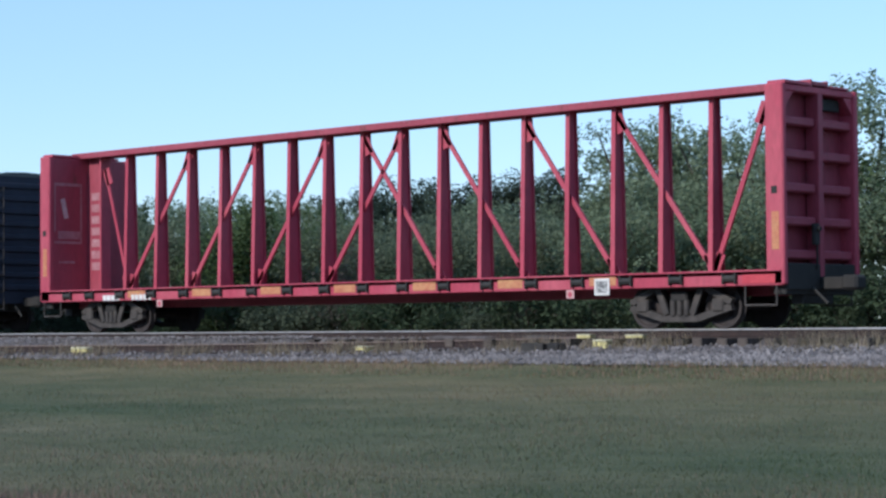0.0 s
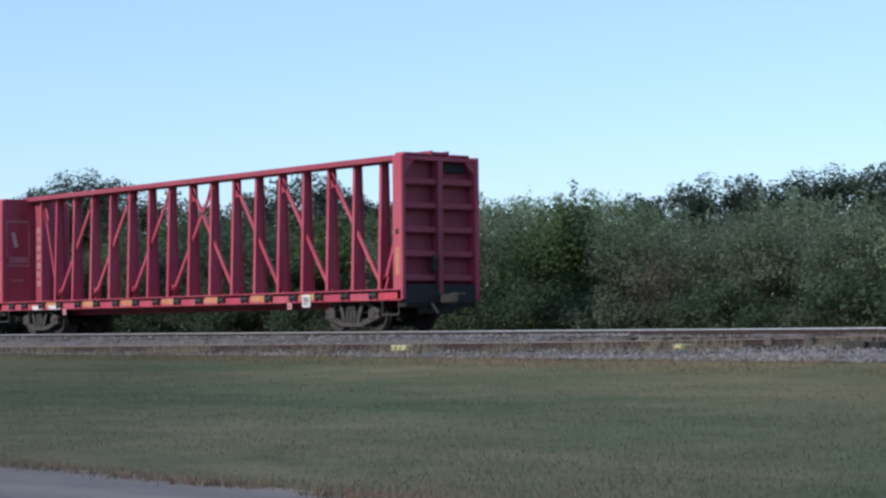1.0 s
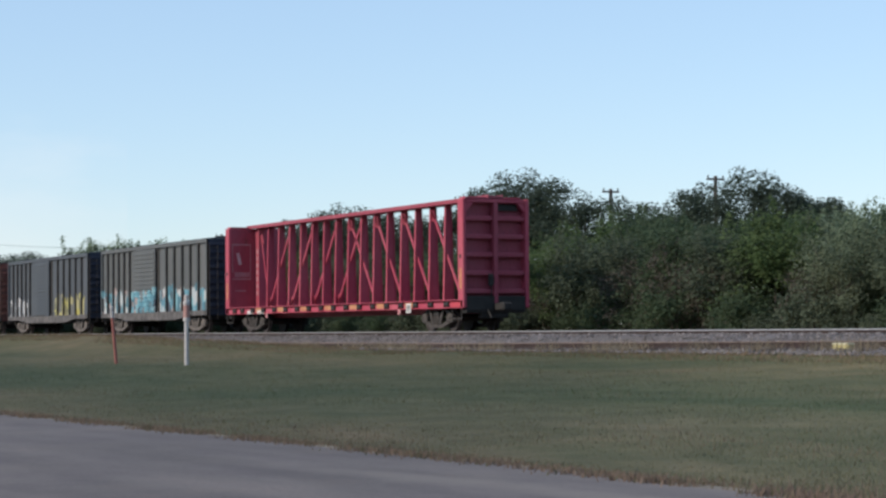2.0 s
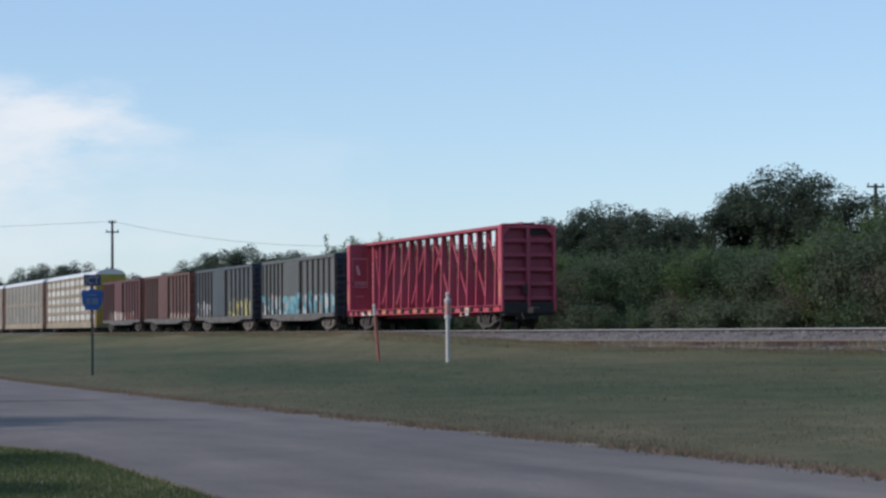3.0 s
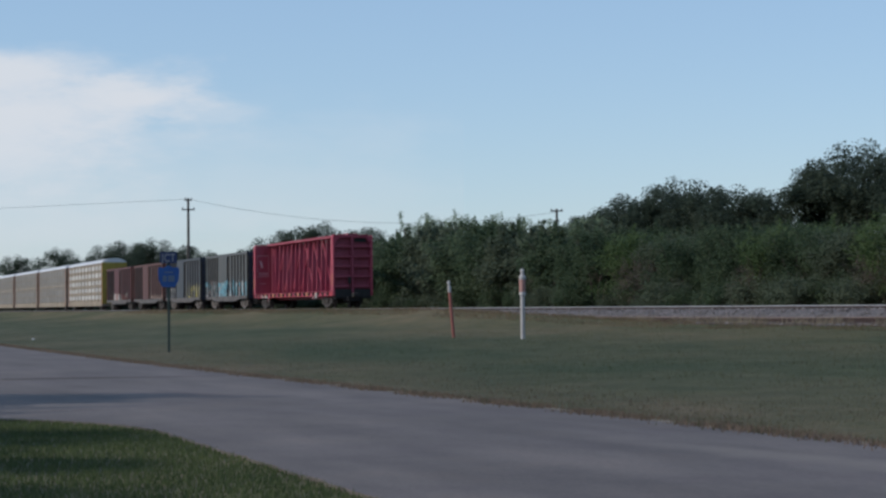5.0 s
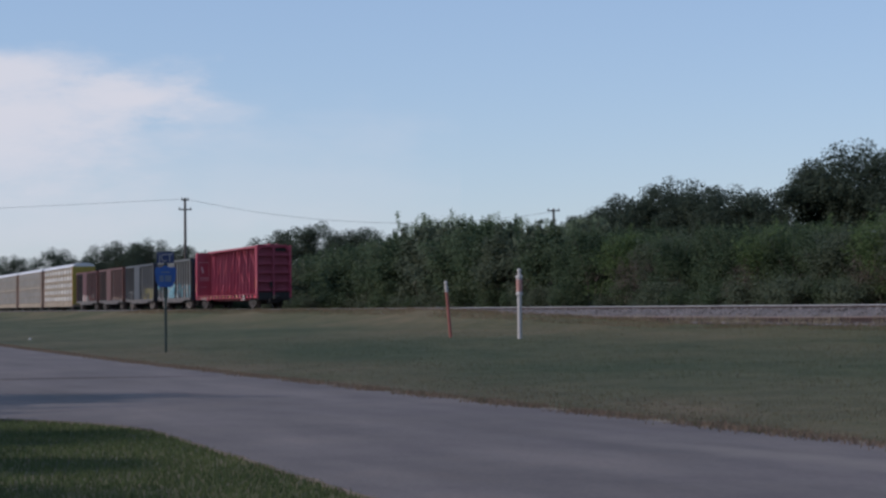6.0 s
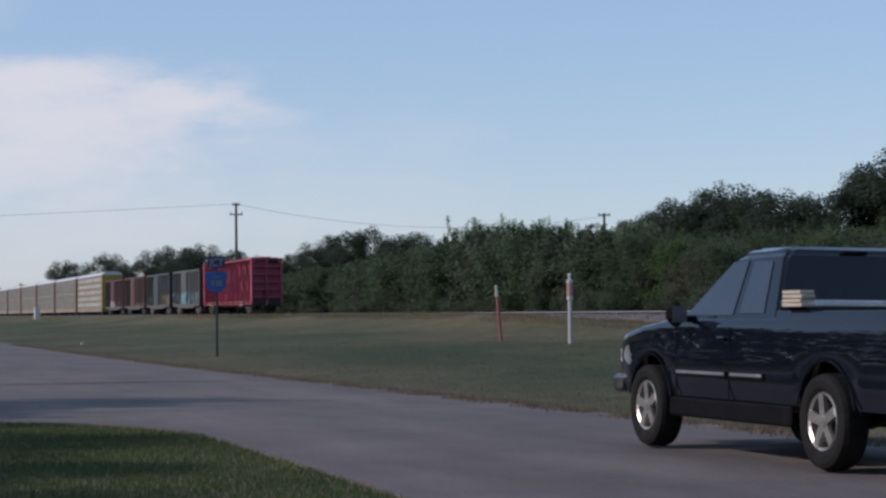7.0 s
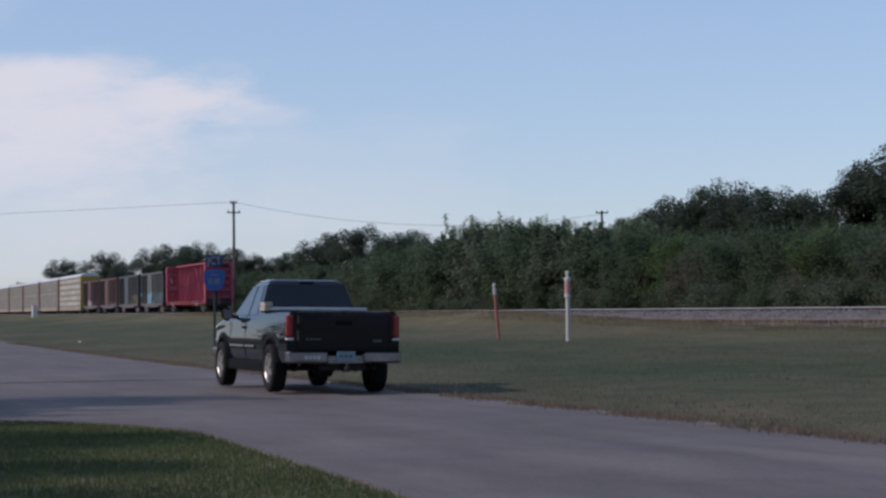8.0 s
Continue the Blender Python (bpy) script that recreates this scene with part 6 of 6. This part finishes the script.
    lo = [(-bw, B0, zb), (bw, B0, zb), (bw, B1, zb), (-bw, B1, zb)]
    hi = [(-tw, R0, zt - 0.05), (tw, R0, zt - 0.05), (tw, R1, zt - 0.06), (-tw, R1, zt - 0.06)]
    top = [(-tw + 0.12, R0 + 0.1, zt), (tw - 0.12, R0 + 0.1, zt), (tw - 0.12, R1 - 0.12, zt), (-tw + 0.12, R1 - 0.12, zt)]
    rings = [[bm.verts.new(p) for p in ring] for ring in (lo, hi, top)]
    for a, b in zip(rings, rings[1:]):
        for k in range(4):
            bm.faces.new((a[k], a[(k + 1) % 4], b[(k + 1) % 4], b[k]))
    bm.faces.new(rings[2])
    bmesh.ops.recalc_face_normals(bm, faces=bm.faces)
    bmesh.ops.bevel(bm, geom=[e for e in bm.edges if min(v.co.z for v in e.verts) > zb + 0.01 or abs(e.verts[0].co.z - e.verts[1].co.z) > 0.1], offset=0.045, segments=3, affect="EDGES")
    cab = part("cab_roof", bm, CAR_BLACK, t, round_below=40)

    def side_pt(s, y, z):
        f = (z - zb) / (zt - 0.05 - zb)
        return (s * (bw + (tw - bw) * f), y, z)

    for s in (-1, 1):
        o = (s * 0.95, 0, 0.30)
        bm = bmesh.new()
        quad_panel(bm, [side_pt(s, 1.86, 1.265), side_pt(s, 2.82, 1.265), side_pt(s, 2.75, 1.33), side_pt(s, 2.16, 1.75), side_pt(s, 1.86, 1.76)], 0.008, o)
        part("door_window", bm, SIDE_GLASS, cab)
        bm = bmesh.new()
        quad_panel(bm, [side_pt(s, 1.26, 1.28), side_pt(s, 1.74, 1.28), side_pt(s, 1.74, 1.75), side_pt(s, 1.38, 1.74)], 0.008, o)
        part("quarter_window", bm, SIDE_GLASS, cab)
        # door seams, handle, moulding
        bm = bmesh.new()
        for y in (1.80, 2.92):
            box(bm, *sorted((s * 0.960, s * 0.967)), y - 0.006, y + 0.006, 0.50, 1.15)
        part("door_seam", bm, UNDER, body)
        bm = bmesh.new()
        box(bm, *sorted((s * 0.962, s * 0.995)), 1.86, 2.02, 1.03, 1.075, 0.012)
        part("door_handle", bm, CAR_BLACK, body)
        for y0, y1 in ((1.84, 2.90), (1.10, 1.76)):
            bm = bmesh.new()
            box(bm, *sorted((s * 0.962, s * 0.985)), y0, y1, 0.70, 0.76, 0.008)
            part("side_moulding", bm, UNDER, body)
            bm = bmesh.new()
            box(bm, *sorted((s * 0.984, s * 0.990)), y0 + 0.02, y1 - 0.02, 0.725, 0.752, 0.002)
            part("chrome_strip", bm, DIAMOND, body)
        bm = bmesh.new()
        box(bm, *sorted((s * 0.90, s * 1.02)), 2.60, 2.66, 1.20, 1.26, 0.01)
        box(bm, *sorted((s * 0.99, s * 1.20)), 2.58, 2.74, 1.16, 1.39, 0.075)
        mirror = part("door_mirror", bm, UNDER, body)
        bm = bmesh.new()
        box(bm, *sorted((s * 1.02, s * 1.17)), 2.572, 2.579, 1.20, 1.35)
        part("mirror_glass", bm, CHROME, mirror)
        bm = bmesh.new()
        box(bm, *sorted((s * 0.60, s * 0.90)), 4.34, 4.415, 0.78, 0.96, 0.03)
        part("headlamp", bm, LAMP_CLEAR, body)
        bm = bmesh.new()
        box(bm, *sorted((s * 0.94, s * 0.975)), 0.60, 3.06, 0.32, 0.50, 0.02)
        part("rocker_sill", bm, UNDER, body)
    bm = bmesh.new()
    quad_panel(bm, [(-0.85, 1.005, 1.255), (0.85, 1.005, 1.255), (0.665, 1.183, 1.79), (-0.665, 1.183, 1.79)], 0.012, (0, -0.95, 0.3))
    part("rear_window", bm, TINTED, cab)
    bm = bmesh.new()
    quad_panel(bm, [(-0.82, 2.93, 1.24), (0.82, 2.93, 1.24), (0.64, 2.18, 1.77), (-0.64, 2.18, 1.77)], 0.012, (0, 0.6, 0.8))
    part("windscreen", bm, TINTED, cab)
    bm = bmesh.new()
    box(bm, -0.13, 0.13, 1.17, 1.23, 1.805, 1.84, 0.008)
    part("high_brake_lamp", bm, UNDER, cab)
    bm = bmesh.new()
    box(bm, -0.94, 0.94, 4.34, 4.54, 0.50, 0.68, 0.04)
    part("front_bumper", bm, CHROME, t)
    bm = bmesh.new()
    box(bm, -0.55, 0.55, 4.40, 4.48, 0.76, 0.98, 0.03)
    part("grille", bm, CHROME, t)
    # wheels
    for y in (0.0, 3.53):
        for s in (-1, 1):
            w = new("wheel")
            w.parent = t
            w.matrix_basis = pose(s * 0.83, y, 0.395)
            bm = bmesh.new()
            revolve(bm, [(-0.10, 0.24), (-0.128, 0.28), (-0.132, 0.34), (-0.115, 0.38), (-0.08, 0.393), (0.08, 0.393), (0.115, 0.38), (0.132, 0.34), (0.128, 0.28), (0.10, 0.24)], "x", 32, False)
            for k in range(32):
                a = (k + 0.5) * math.tau / 32
                for u in (-0.075, 0.025):
                    bar(bm, (u, 0.386 * math.cos(a), 0.386 * math.sin(a)), (u + 0.05, 0.386 * math.cos(a + 0.05), 0.386 * math.sin(a + 0.05)), 0.035, 0.02, (0, math.cos(a), math.sin(a)))
            part("tyre", bm, TYRE, w)
            bm = bmesh.new()
            revolve(bm, [(s * 0.10, 0.245), (s * 0.115, 0.235), (s * 0.10, 0.215), (s * 0.0, 0.205), (s * -0.08, 0.21)], "x", 30, False)
            for k in range(5):
                a = k * math.tau / 5
                d = Vector((0, math.cos(a), math.sin(a)))
                bar(bm, Vector((s * 0.090, 0, 0)) + d * 0.04, Vector((s * 0.098, 0, 0)) + d * 0.225, 0.082, 0.035, (1, 0, 0))
            tube(bm, (s * 0.05, 0, 0), (s * 0.115, 0, 0), 0.06, 0.05, 12)
            bmesh.ops.recalc_face_normals(bm, faces=bm.faces)
            part("rim", bm, ALLOY, w, "five-spoke polished alloy rim")
            bm = bmesh.new()
            tube(bm, (s * 0.0, 0, 0), (s * 0.02, 0, 0), 0.19, n=20)
            part("brake_disc", bm, GREASE, w)
            TRUCK_WHEELS.append(w)
    return t


def bed_load():
    """What lies in the bed moves with the truck."""
    bm = bmesh.new()
    box(bm, -0.70, 0.70, 0.48, 0.92, 1.00, 1.36, 0.015)
    box(bm, -0.89, 0.89, 0.46, 0.94, 1.335, 1.395, 0.012)
    tb = part("toolbox", bm, DIAMOND, truck, "bare aluminium crossover toolbox")
    bm = bmesh.new()
    for x in (-0.5, 0.5):
        box(bm, x - 0.06, x + 0.06, 0.455, 0.462, 1.27, 1.34, 0.003)
    part("latch", bm, CHROME, tb)
    for k in range(4):
        bm = bmesh.new()
        box(bm, -0.96, -0.82, 0.44 + 0.02 * (k % 2), 0.78, 1.335 + 0.036 * k, 1.365 + 0.036 * k, 0.004)
        part("board", bm, PLANKS, truck, "short pale board stacked on the bed rail")


TRUCK_WHEELS = []
truck = pickup()
bed_load()
for ob in truck.children_recursive:  # bring the body to its true width of 1.87 m
    if ob.type == "MESH":
        for v in ob.data.vertices:
            v.co.x *= 0.96
    elif ob in TRUCK_WHEELS:
        ob.matrix_basis = pose(ob.matrix_basis.translation.x * 1.03, ob.matrix_basis.translation.y, 0.395)

scatter_stones()
build_grass()


def train_s(t):
    return 22.17 + 21.02 * t - 0.013 * t * t


def truck_pose(t):
    y = 15.85 + 18.6 * (t - 7.0) - 0.1 * max(0.0, t - 7.0) ** 2
    x = float(np.interp(y, [-200, 8, 12, 16, 20, 25.2, 34.3, 60], [8.75, 8.75, 8.71, 8.64, 8.49, 8.23, 7.82, 6.6]))
    h = float(np.interp(y, [-200, 6, 14, 20, 34.3, 60], [0.0, 0.3, 2.0, 2.75, 2.55, 2.7]))
    return pose(x + 0.065, y, 0.015, 0, 1.0, h)


def spin_rows(base, speed, radius, sign=-1.0):
    rows = []
    for k in range(241):
        t = k / 30
        rows.append((t, base @ pose(0, 0, 0, sign * math.degrees(speed * t / radius) % 360, 0, 0)))
    return rows


def motions():
    for car, offset in consist:
        walk(car, [(t / 2, pose(RAIL_X, train_s(t / 2) + offset, RAIL_Z)) for t in range(17)])
    for w in SPINS:
        walk(w, spin_rows(w.matrix_basis.copy(), 19.5, 0.43))
    walk(truck, [(t / 5, truck_pose(t / 5)) for t in range(41)])
    for w in TRUCK_WHEELS:
        walk(w, spin_rows(w.matrix_basis.copy(), 18.0, 0.395))


motions()
